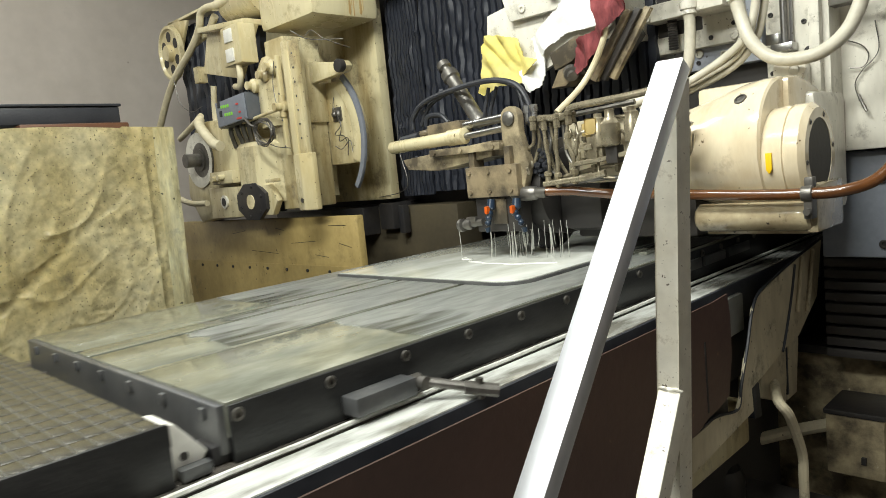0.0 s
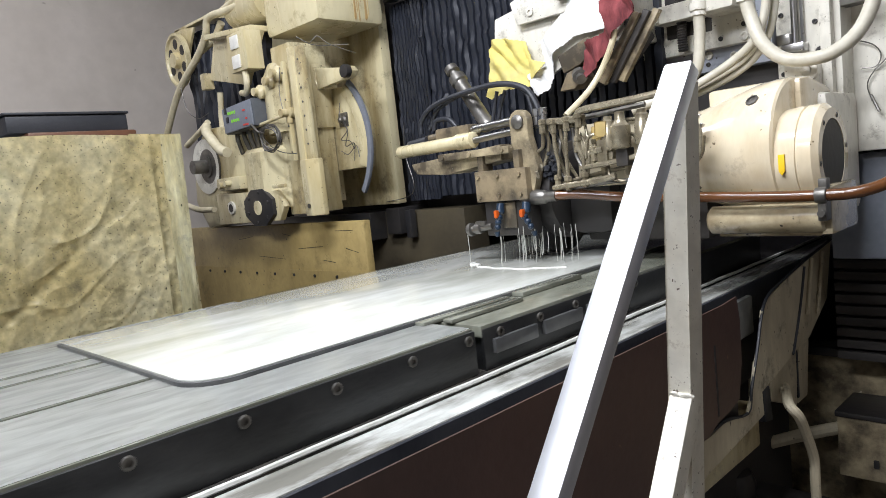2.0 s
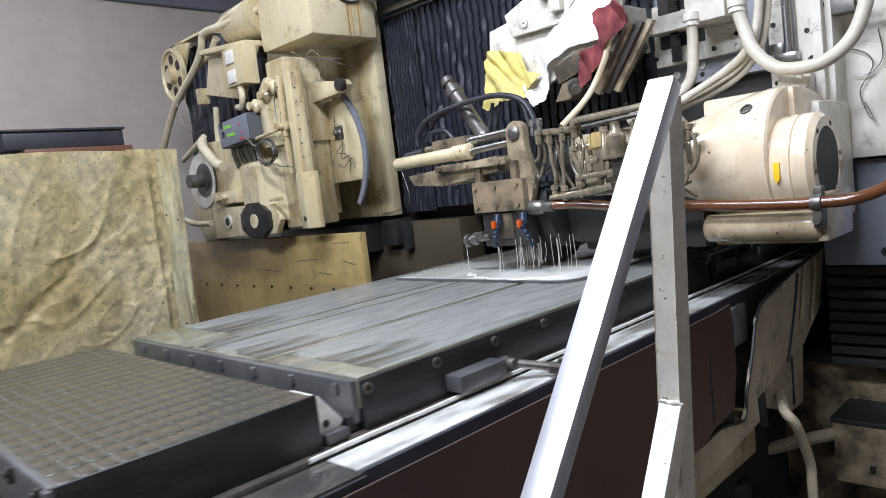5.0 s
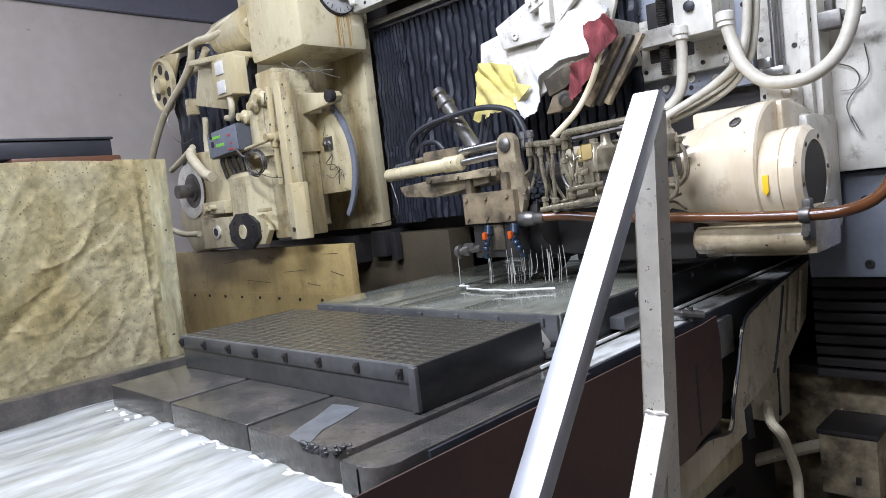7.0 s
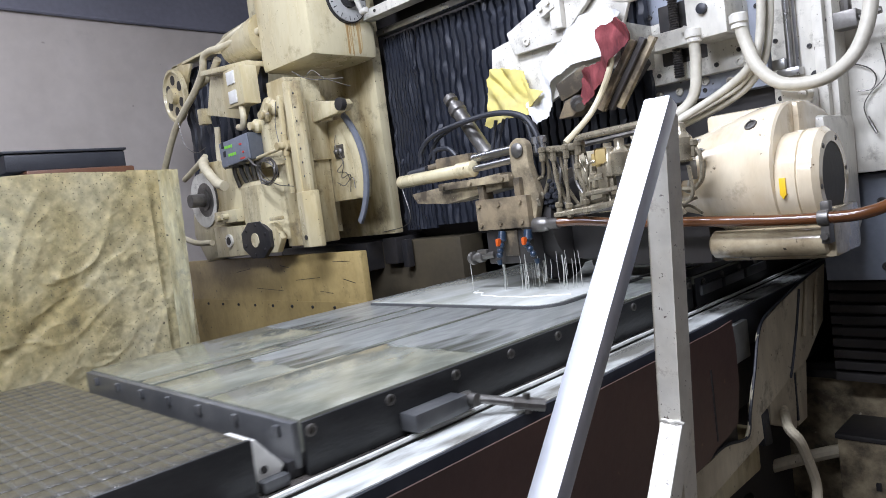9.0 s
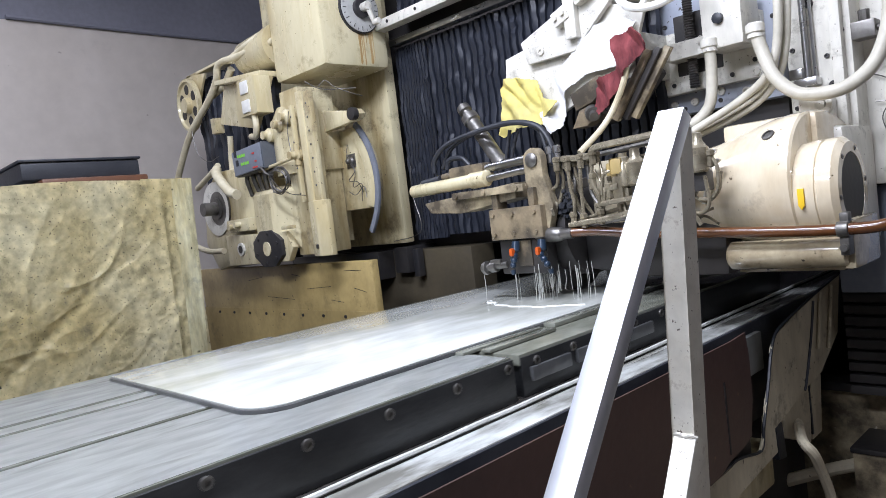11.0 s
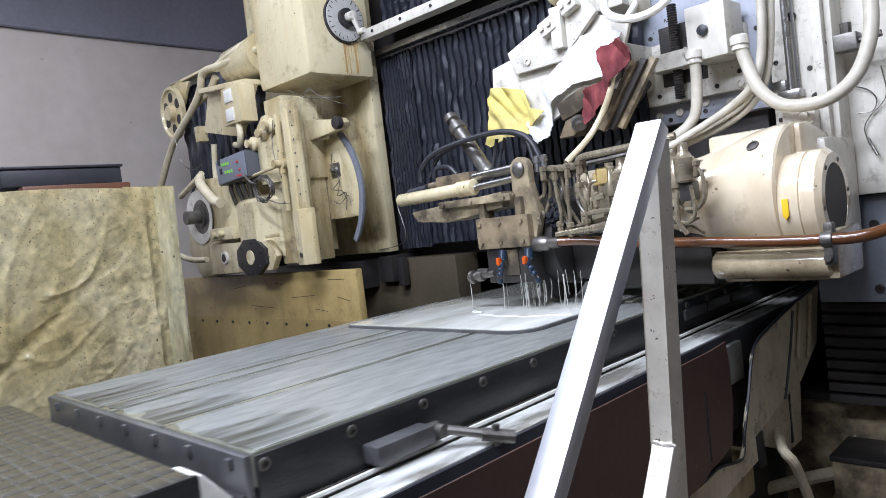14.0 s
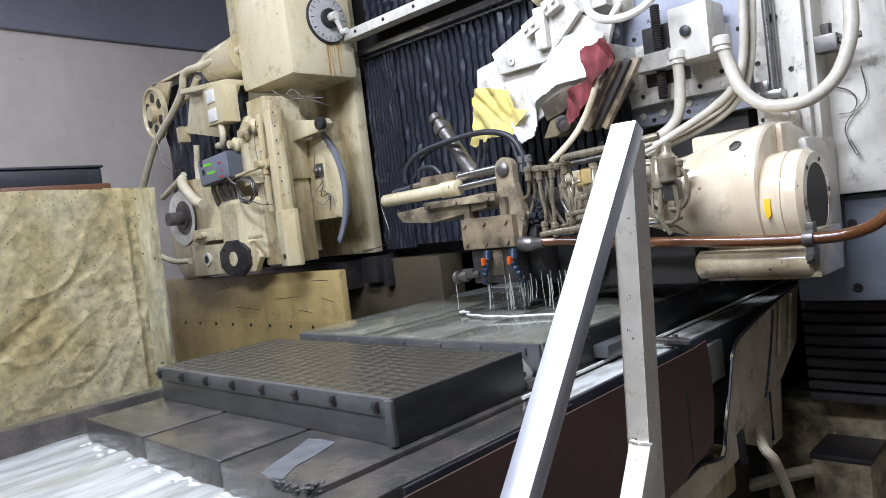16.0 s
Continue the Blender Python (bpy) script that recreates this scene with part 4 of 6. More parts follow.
lathe(bm, (-2.80, 1.405, 1.345), (0, -1, 0), [(0, 0.10), (0.012, 0.10), (0.014, 0.045), (0.02, 0.045), (0.022, 0.028), (0.08, 0.028), (0.082, 0.02)], 30)
part("spindle_nose", bm, grease_steel, head, "greasy spindle nose")
bm = fresh()
prism(bm, [(-2.70, 1.10), (-2.24, 1.105), (-2.20, 1.155), (-2.24, 1.215), (-2.70, 1.225)], "y", 1.36, 1.385, 0.004)
flange = part("flange_plate", bm, cream, head, "cream flange plate")
bm = fresh()
octo = [(-2.355 + 0.110 * math.cos(radians(22.5 + 45 * k)), 1.158 + 0.074 * math.sin(radians(22.5 + 45 * k))) for k in range(8)]
prism(bm, octo, "y", 1.345, 1.362, 0.003)
octo = part("flange", bm, dark, flange, "chipped black octagonal flange")
bm = fresh()
cyl(bm, (-2.355, 1.346, 1.158), (-2.355, 1.342, 1.158), 0.027, seg=24)
part("bore", bm, cream_clean, octo)
for k in range(6):
    a = radians(60 * k + 20)
    piece("screw", screw_small, octo, (-2.355 + 0.078 * math.cos(a), 1.345, 1.158 + 0.056 * math.sin(a)))
bm = fresh()
cyl(bm, (-2.575, 1.362, 1.165), (-2.575, 1.352, 1.165), 0.026, seg=20)
part("boss", bm, cream_pale, flange)
bm = fresh()
cyl(bm, (-2.575, 1.353, 1.165), (-2.575, 1.351, 1.165), 0.016, seg=20)
part("bore", bm, dark, flange)
bm = fresh()
box(bm, -2.66, -2.48, 1.35, 1.40, 1.235, 1.285, 0.006)
cyl(bm, (-2.60, 1.36, 1.258), (-2.60, 1.325, 1.258), 0.014, seg=12)
cyl(bm, (-2.55, 1.36, 1.262), (-2.55, 1.325, 1.262), 0.012, seg=12)
part("clamp_block", bm, cream, head)

# conduits of the left head
for pts, r in (([(-3.31, 1.42, 1.42), (-3.05, 1.42, 1.673), (-2.81, 1.42, 1.80), (-2.715, 1.42, 1.867), (-2.672, 1.42, 1.926), (-2.53, 1.43, 1.925), (-2.30, 1.46, 1.93)], 0.0145),
               ([(-2.63, 1.45, 1.90), (-2.70, 1.45, 1.854), (-2.82, 1.45, 1.83)], 0.015),
               ([(-2.60, 1.44, 1.935), (-2.45, 1.44, 1.955), (-2.33, 1.47, 1.985)], 0.014),
               ([(-2.66, 1.42, 1.63), (-2.68, 1.42, 1.50), (-2.66, 1.42, 1.42)], 0.012),
               ([(-2.72, 1.37, 1.50), (-2.68, 1.35, 1.47), (-2.58, 1.34, 1.40), (-2.52, 1.34, 1.38)], 0.020),
               ([(-2.36, 1.37, 1.66), (-2.34, 1.36, 1.62), (-2.37, 1.37, 1.585), (-2.42, 1.38, 1.59)], 0.012),
               ([(-2.98, 1.40, 1.45), (-2.80, 1.38, 1.49), (-2.72, 1.38, 1.52)], 0.012),
               ([(-3.0, 1.36, 1.20), (-2.85, 1.35, 1.17), (-2.72, 1.355, 1.165)], 0.012)):
    bm = tube(fresh(), pts, r, 12)
    part("conduit", bm, hose_cream, head)
random.seed(11)
bm = fresh()
for k in range(5):
    c = Vector((-2.20 + 0.02 * random.random(), 1.335, 1.39 + 0.015 * random.random()))
    pts = [c + Vector(((0.05 + 0.015 * random.random()) * math.cos(a), -0.01 * random.random(), (0.035 + 0.015 * random.random()) * math.sin(a))) for a in [0.9 * q + k for q in range(9)]]
    tube(bm, pts, 0.0022, 5, 4)
tube(bm, [(-2.30, 1.33, 1.46), (-2.26, 1.33, 1.43), (-2.22, 1.33, 1.42)], 0.004, 6)
part("wire_coil", bm, grease_steel, head, "tangled grey wire")
bm = fresh()
for k in range(5):
    x = -2.50 + 0.045 * k
    tube(bm, [(x, 1.39, 1.47), (x + 0.01 * random.random(), 1.38, 1.43), (x - 0.02 + 0.03 * random.random(), 1.40, 1.37)], 0.009, 8)
part("cable", bm, grease_steel, head, "bundle of greasy cables")
bm = fresh()
tube(bm, [(-2.07, 1.555, 1.44), (-2.03, 1.55, 1.40), (-2.07, 1.55, 1.37), (-2.02, 1.55, 1.36), (-2.0, 1.55, 1.33)], 0.0016, 6)
part("thin_wire", bm, grease_steel, head)
bm = fresh()
tube(bm, [(-1.95, 1.75, 1.40), (-1.96, 1.75, 1.30), (-1.93, 1.75, 1.18), (-1.97, 1.75, 1.14), (-2.10, 1.75, 1.125)], 0.0016, 6)
part("thin_wire", bm, grease_steel, head)
bm = fresh()
tube(bm, [(-2.05, 1.40, 1.72), (-1.98, 1.42, 1.68), (-1.90, 1.5, 1.67)], 0.0016, 6)
part("thin_wire", bm, grease_steel, head)

for pts in ([(-2.12, 1.365, 1.63), (-2.135, 1.36, 1.55), (-2.125, 1.36, 1.47)],
            [(-2.03, 1.44, 1.70), (-2.0, 1.45, 1.715), (-1.97, 1.47, 1.685), (-1.94, 1.52, 1.66), (-1.93, 1.55, 1.65)],
            [(-2.06, 1.555, 1.50), (-2.065, 1.553, 1.46), (-2.03, 1.552, 1.40), (-2.05, 1.552, 1.345), (-2.0, 1.552, 1.35), (-2.01, 1.552, 1.29)],
            [(-2.08, 1.552, 1.33), (-2.04, 1.552, 1.315), (-1.99, 1.552, 1.34), (-1.98, 1.552, 1.30)],
            [(-2.96, 1.40, 1.70), (-2.93, 1.40, 1.60), (-2.84, 1.40, 1.55), (-2.74, 1.40, 1.56)],
            [(-2.28, 1.33, 1.45), (-2.20, 1.33, 1.38), (-2.14, 1.34, 1.345), (-2.06, 1.35, 1.33)]):
    part("thin_wire", tube(fresh(), pts, 0.0016, 5), grease_steel, head)
bm = fresh()
lathe(bm, (-2.045, 1.38, 1.15), (0, -1, 0), [(0, 0.014), (0.008, 0.014), (0.012, 0.008), (0.02, 0.008)], 12)
part("oil_nipple", bm, grease_steel, head)
bm = fresh()
prism(bm, arc(-2.82, 1.345, 0.115, 0, 345, 30), "y", 1.392, 1.398, 0.001)
part("ring_scale", bm, cream_pale, head, "pale graduated ring")

# digital readout
dro = thing("digital_readout", (-2.40, 1.36, 1.45), "grey digital readout with green and red digits", "display")
part("case", box(fresh(), -2.52, -2.30, 1.345, 1.45, 1.45, 1.55, 0.006, m=Matrix.Rotation(radians(-3), 3, "Y")), display_case, dro)
part("bezel", box(fresh(), -2.515, -2.305, 1.338, 1.349, 1.453, 1.547, 0.004, m=Matrix.Rotation(radians(-3), 3, "Y")), slate, dro)
for x0, z, count in ((-2.472, 1.515, 4), (-2.45, 1.484, 4)):
    for k in range(count):
        part("digit_bar", box(fresh(), x0 + 0.016 * k, x0 + 0.016 * k + 0.009, 1.3355, 1.339, z, z + 0.011, 0.001), green_led, dro)
for x, z, w in ((-2.36, 1.515, 0.016), (-2.345, 1.485, 0.012), (-2.365, 1.463, 0.035)):
    part("lamp_mark", box(fresh(), x, x + w, 1.335, 1.339, z, z + 0.006, 0.001), red_led, dro)
for x, z in ((-2.497, 1.53), (-2.488, 1.496)):
    part("window", box(fresh(), x, x + 0.018, 1.3355, 1.339, z - 0.01, z + 0.012, 0.001), rubber, dro)

# ---- ochre board, plastic curtain, things behind it ----
board = thing("splash_board", (-2.45, 1.46, 0.6), "oily ochre splash board with nail holes under the head", "board")
part("panel", box(fresh(), -3.2, -1.885, 1.46, 1.49, 0.60, 1.083, 0.005), ochre, board)
for k, (x, z, w) in enumerate(((-2.75, 1.03, 0.12), (-2.3, 0.99, 0.16), (-2.05, 1.05, 0.10), (-2.6, 0.95, 0.2), (-2.15, 0.94, 0.08), (-2.4, 1.04, 0.06), (-2.0, 0.98, 0.07))):
    bm = fresh()
    box(bm, x, x + w, 1.4592, 1.4602, z, z + 0.0016, 0.0, m=Matrix.Rotation(radians(3 * k - 6), 3, "Y"))
    part("scratch", bm, shade, board, "dark scratch")
part("bottom_rail", box(fresh(), -3.2, -1.8845, 1.4585, 1.462, 0.60, 0.905, 0.0), ochre, board)
for k in range(9):
    piece("screw", screw_small, board, (-3.05 + 0.14 * k, 1.457, 0.885))

n, bm = 190, fresh()
g = []
for i in range(n + 1):
    row = []
    for j in range(n + 1):
        y, z = -0.15 + 1.0 * i / n, 0.80 + 0.595 * j / n
        w = 0.012 * noise.noise(Vector((y * 3 + z * 2, z * 2.5, 1))) + 0.002 * noise.noise(Vector((y * 22, z * 20, 7)))
        w += 0.010 * (0.25 - abs(noise.noise(Vector((y * 5 - z * 5, z * 2 + y * 2, 4))))) + 0.005 * (0.3 - abs(noise.noise(Vector((y * 12 - z * 9, z * 6 + y * 4, 11)))))
        for f, amp, sd in ((2.4, 0.007, 21), (6.0, 0.005, 33), (15.0, 0.0030, 45), (30.0, 0.0014, 57)):
            rid = max(0.0, 1 - 7 * abs(noise.noise(Vector((y * f - z * f * 0.8, z * f * 0.6 + y * f * 0.5, sd)))))
            w += amp * rid * rid
        w += 0.013 * math.exp(-((y - 0.765) / 0.010) ** 2)
        q = (y - 0.30) * 0.62 - (z - 0.97) * 0.78
        w += 0.008 * (0.6 + noise.noise(Vector((y * 14, z * 12, 61)))) * math.exp(-(q / 0.020) ** 2) * max(0.0, 1 - ((y - 0.52) / 0.28) ** 2) - 0.008 * math.exp(-((q - 0.05) / 0.014) ** 2) * max(0.0, 1 - ((y - 0.50) / 0.25) ** 2)
        w *= 0.70 * min(1.0, 0.1 + 5 * (1 - j / n))
        zz = z - 0.006 * math.sin(9 * y) * (j / n)
        if y > 0.72:
            zz += 0.004 * (j / n)
        row.append(bm.verts.new((-1.85 + w - 0.01, y, zz)))
    g.append(row)
for i in range(n):
    for j in range(n):
        bm.faces.new((g[i][j], g[i][j + 1], g[i + 1][j + 1], g[i + 1][j]))
r = bmesh.ops.solidify(bm, geom=bm.faces[:], thickness=0.003)
curtain = lone("plastic_curtain", bm, sheet_mat, (-1.85, 0.0, 0.80), "wrinkled oily yellowish plastic splash curtain with black specks", "curtain")
n, m, bm = 30, 120, fresh()
g = []
for i in range(n + 1):
    row = []
    for j in range(m + 1):
        z = 0.80 + 0.59 * j / m
        y = 0.782 + (0.050 + 0.012 * (z - 1.0)) * i / n + 0.05 * (z - 0.95) * 0.45
        w = 0.008 * noise.noise(Vector((y * 26, z * 5.0, 2))) + 0.004 * noise.noise(Vector((y * 40, z * 9, 8))) + 0.006 * abs(noise.noise(Vector((y * 9, z * 7, 5))))
        row.append(bm.verts.new((-1.836 + w, y, z)))
    g.append(row)
for i in range(n):
    for j in range(m):
        bm.faces.new((g[i][j], g[i][j + 1], g[i + 1][j + 1], g[i + 1][j]))
bmesh.ops.solidify(bm, geom=bm.faces[:], thickness=0.003)
lone("plastic_strip", bm, sheet_pale, (-1.836, 0.8, 0.80), "pale folded plastic strip at the curtain's edge", "curtain")
frame_ob = thing("curtain_stand", (-1.90, 0.2, 0), "cream steel stand behind the plastic curtain", "stand")
part("post", box(fresh(), -1.93, -1.90, 0.77, 0.80, 0.0, 1.36, 0.004), cream, frame_ob)
part("post", box(fresh(), -1.93, -1.90, -0.20, -0.17, 0.0, 1.36, 0.004), cream, frame_ob)
part("rail", box(fresh(), -1.93, -1.861, -0.20, 0.80, 1.36, 1.388, 0.004), cream, frame_ob)
cabinet = thing("tool_cabinet", (-2.9, 0.6, 0), "plain grey tool cabinet behind the curtain", "cabinet")
part("body", box(fresh(), -3.15, -2.36, 0.0, 0.89, 0.0, 1.415, 0.008), slate, cabinet)
part("top_board", box(fresh(), -2.62, -2.27, 0.60, 0.908, 1.415, 1.453, 0.006), wood, cabinet, "brown varnished top board")
boxy = thing("black_case", (-2.6, 0.6, 1.453), "long black case on a brown board", "case")
part("body", box(fresh(), -2.60, -2.30, 0.556, 0.897, 1.4535, 1.506, 0.008), case_mat, boxy)
part("lid", box(fresh(), -2.605, -2.295, 0.551, 0.902, 1.506, 1.514, 0.003), case_mat, boxy)

# ---- the right head: horizontal spindle, motor, wheel ----
RIDERS = []
right = thing("horizontal_head", (-0.8, 1.6, 1.0), "pale cream horizontal grinding head with spindle housing", "grinding head")
# the saddle is pale; its blue-grey tone is painted reflection
part("saddle", box(fresh(), -1.06, -0.665, 1.86, 1.92, 1.40, 2.3, 0.006), pale_blue_sheen, right, "pale saddle plate with a bluish reflection in its colour")
part("cover_plate", box(fresh(), -0.56, 0.2, 1.92, 1.955, 1.155, 2.3, 0.006), cream_pale, right, "pale painted cover plate")
part("saddle_step", box(fresh(), -1.03, -0.70, 1.83, 1.862, 1.455, 1.62, 0.005), cream_pale, right)
part("slide_column", box(fresh(), -0.65, -0.505, 1.84, 1.94, 1.24, 2.3, 0.008), cream_pale, right, "pale slide column")
part("slide_edge", box(fresh(), -0.545, -0.52, 1.815, 1.842, 1.20, 2.3, 0.006), cream_pale, right)
part("lower_slide", box(fresh(), -0.70, -0.50, 1.70, 1.93, 1.02, 1.30, 0.02), cream_pale, right)
part("slot", box(fresh(), -0.925, -0.80, 1.827, 1.834, 1.50, 1.66, 0.004), dark, right, "raised slot floor coloured dark for the slot's shade for the feed screw")
bm = fresh()
for k in range(38):
    z = 1.46 + 0.0065 * k
    lathe(bm, (-0.868, 1.80, z), (0, 0, 1), [(0, 0.011), (0.003, 0.0135), (0.006, 0.011)], 12)
part("feed_screw", bm, dark, right, "black feed screw")
bm = fresh()
box(bm, -0.93, -0.81, 1.765, 1.83, 1.535, 1.58, 0.006)
for x, z in ((-0.92, 1.545), (-0.92, 1.57), (-0.822, 1.545), (-0.822, 1.57)):
    cyl(bm, (x, 1.766, z), (x, 1.755, z), 0.010, seg=6)
part("screw_nut", bm, cream_pale, right)
jb = part("junction_box", box(fresh(), -0.80, -0.70, 1.72, 1.83, 1.53, 1.665, 0.006), cream_pale, right, "pale junction box")
bm = fresh()
lathe(bm, (-0.755, 1.722, 1.60), (0, -1, 0), [(0, 0.013), (0.012, 0.013), (0.014, 0.008)], 14)
part("button", bm, rubber, jb)
for x, z in ((-1.0, 1.47), (-0.72, 1.47), (-1.0, 1.60), (-0.76, 1.43), (-0.96, 1.43), (-0.826, 1.443), (-0.90, 1.43)):
    piece("screw", screw_pale, right, (x, 1.829 if z > 1.45 and x < -0.69 and z > 1.455 else 1.859, z))
for x, z in ((-1.02, 1.50), (-1.0, 1.56), (-0.95, 1.64), (-0.72, 1.50), (-0.715, 1.60), (-0.94, 1.48), (-0.78, 1.475)):
    piece("screw", screw_small, right, (x, 1.8295, z))
for x, z in ((-1.03, 1.425), (-0.93, 1.415), (-0.83, 1.42), (-0.71, 1.44), (-0.68, 1.52), (-0.68, 1.60)):
    piece("screw", screw_small, right, (x, 1.8595, z))
for x, z in ((-0.53, 1.34), (-0.53, 1.46), (-0.635, 1.36), (-0.635, 1.50), (-0.56, 1.47)):
    piece("screw", screw_small, right, (x, 1.8395, z))
for x, z in ((-0.55, 1.285), (-0.59, 1.42), (-0.53, 1.52), (-0.59, 1.60), (-0.55, 1.40)):
    piece("screw", screw_dark, right, (x, 1.839, z))
bm = fresh()
cyl(bm, (-0.60, 1.825, 1.41), (-0.603, 1.825, 2.2), 0.008, seg=12)
cyl(bm, (-0.585, 1.83, 1.41), (-0.588, 1.83, 2.2), 0.004, seg=8)
box(bm, -0.625, -0.575, 1.80, 1.84, 1.405, 1.425, 0.003)
box(bm, -0.635, -0.605, 1.80, 1.84, 1.425, 1.45, 0.003)
part("guide_rod", bm, steel, right, "steel guide rod with a clamp")
bm = fresh()
box(bm, -0.505, -0.455, 1.83, 1.88, 1.49, 1.53, 0.004)
cyl(bm, (-0.48, 1.85, 1.53), (-0.48, 1.85, 1.555), 0.012, seg=10)
cyl(bm, (-0.46, 1.85, 1.51), (-0.41, 1.85, 1.515), 0.008, seg=10)
part("valve", bm, grease_steel, right)

# spindle housing: flared cylinder on a foot
bm = fresh()
lathe(bm, (-1.06, 1.60, 1.185), (1, 0, 0), [(0, 0.075), (0.02, 0.085), (0.26, 0.094), (0.34, 0.108), (0.40, 0.126), (0.46, 0.142), (0.50, 0.148), (0.524, 0.148), (0.528, 0.143)], 48)
housing = part("spindle_housing", bm, peach, right, "flared glossy cream spindle housing")
bm = fresh()
prism(bm, [(1.60, 1.04), (1.72, 1.04), (1.80, 1.15), (1.80, 1.31), (1.66, 1.335), (1.60, 1.33)], "x", -0.72, -0.52, 0.01)
part("housing_foot", bm, peach, housing)
bm = fresh()
lathe(bm, (-0.545, 1.562, 1.165), (1, 0, 0), [(0, 0.100), (0.052, 0.104), (0.0535, 0.1005), (0.0565, 0.1005), (0.058, 0.104), (0.082, 0.104), (0.093, 0.093), (0.093, 0.072), (0.05, 0.066)], 44)
cap = part("end_cap", bm, peach, right, "cream end cap with a dark bore")
# shallow bore in near-black, so its colour gives the shade of a deep one
bm = fresh()
lathe(bm, (-0.494, 1.562, 1.165), (1, 0, 0), [(0, 0.004), (0, 0.0655), (0.041, 0.0710)], 30)
cyl(bm, (-0.494, 1.562, 1.165), (-0.462, 1.562, 1.165), 0.022, seg=16)
for k in range(4):
    a = radians(90 * k + 30)
    box(bm, -0.492, -0.470, 1.562 + 0.045 * math.cos(a) - 0.006, 1.562 + 0.045 * math.cos(a) + 0.006, 1.165 + 0.045 * math.sin(a) - 0.02, 1.165 + 0.045 * math.sin(a) + 0.02, 0.002)
part("bore", bm, shade, cap)
for k in range(6):
    a = radians(60 * k + 10)
    me = screw_cap
    piece("screw", me, cap, (-0.4525, 1.562 + 0.083 * math.cos(a), 1.165 + 0.083 * math.sin(a)))
bm = fresh()
prism(bm, [(-0.522, 1.176), (-0.510, 1.176), (-0.510, 1.143), (-0.516, 1.134), (-0.522, 1.143)], "y", 1.4555, 1.4605, 0.001)
me = part("marker", bm, yellow_mark, housing, "yellow arrow sticker")
bm = fresh()
lathe(bm, (-0.55, 1.75, 1.352), (0, -1, 0), [(0, 0.024), (0.02, 0.024), (0.022, 0.012), (0.01, 0.011)], 20)
part("eye_boss", bm, cream_pale, right)
part("lug", box(fresh(), -0.60, -0.54, 1.73, 1.82, 1.28, 1.375, 0.014), cream_pale, right)
bm = fresh()
lathe(bm, (-0.583, 1.503, 1.290), (-0.2, -0.67, 0.72), [(0, 0.014), (0.004, 0.013), (0.005, 0.009), (0.002, 0.008)], 18)
part("oil_plug", bm, grease_steel, housing)
# lower cylinder under the housing
bm = fresh()
lathe(bm, (-0.67, 1.47, 1.048), (1, 0, 0), [(0, 0.026), (0.005, 0.03), (0.225, 0.03), (0.23, 0.026)], 26)
box(bm, -0.66, -0.450, 1.475, 1.62, 1.01, 1.045, 0.008)
part("lower_cylinder", bm, oily_cream, right, "oily cream lower cylinder")
part("end_block", box(fresh(), -0.450, -0.428, 1.455, 1.62, 1.015, 1.11, 0.008), oily_cream, right, "oily cream end block")
bm = fresh()
cyl(bm, (-0.448, 1.43, 1.094), (-0.428, 1.43, 1.0945), 0.0150, seg=20, bev=0.002)
box(bm, -0.446, -0.430, 1.428, 1.458, 1.045, 1.082, 0.003)
cyl(bm, (-0.438, 1.430, 1.060), (-0.438, 1.420, 1.060), 0.007, seg=10)
box(bm, -0.446, -0.430, 1.436, 1.458, 1.106, 1.125, 0.003)
part("hose_clamp", bm, grease_steel, right)
part("under_cover", box(fresh(), -1.02, -0.70, 1.52, 1.75, 1.0, 1.16, 0.01), shade, right)
# wrench hanging on the housing
bm = fresh()
cyl(bm, (-0.70, 1.47, 1.20), (-0.695, 1.462, 1.265), 0.006, seg=8)
prism(bm, arc(-0.682, 1.262, 0.016, 60, 330, 12) + arc(-0.682, 1.262, 0.008, 330, 60, 8), "y", 1.455, 1.465, 0.001)
wrench = lone("wrench", bm, steel, (-0.69, 1.47, 1.2), "small steel wrench hung on the housing", "wrench")
bm = fresh()
tube(bm, [(-0.695, 1.46, 1.24), (-0.70, 1.455, 1.20), (-0.71, 1.455, 1.165)], 0.006, 8)
driver = lone("screwdriver", bm, cream_pale, (-0.7, 1.46, 1.2), "slim pale screwdriver hung beside the wrench", "screwdriver")

# grinding wheel and its guard
bm = fresh()
outline = arc(1.53, 1.135, 0.125, 0, 350, 30)
prism(bm, outline, "x", -1.10, -1.045, 0.004)
part("wheel_guard", bm, shade, right, "black wheel guard")
bm = fresh()
lathe(bm, (-1.13, 1.53, 1.108), (1, 0, 0), [(0, 0.132), (0.004, 0.139), (0.026, 0.139), (0.03, 0.132)], 48)
part("grinding_wheel", bm, dark, right, "dark wet grinding wheel")
part("guard_box", box(fresh(), -1.05, -0.92, 1.48, 1.70, 1.02, 1.24, 0.03), shade, right)

# wheel dresser and its slide in front of the wheel
dresser = thing("wheel_dresser", (-1.2, 1.4, 1.05), "greasy cream wheel dresser with coolant nozzles", "dresser")
bm = fresh()
box(bm, -1.245, -1.075, 1.355, 1.40, 1.125, 1.205, 0.004)
for x in (-1.23, -1.165, -1.095):
    for z in (1.14, 1.19):
        cyl(bm, (x, 1.356, z), (x, 1.349, z), 0.006, seg=8)
part("body", bm, grimy, dresser, "greasy steel body")
bm = fresh()
box(bm, -1.232, -1.08, 1.37, 1.41, 1.035, 1.125, 0.005)
part("lower_block", bm, dark, dresser)
bm = fresh()
box(bm, -1.17, -1.125, 1.365, 1.372, 1.055, 1.12, 0.003)
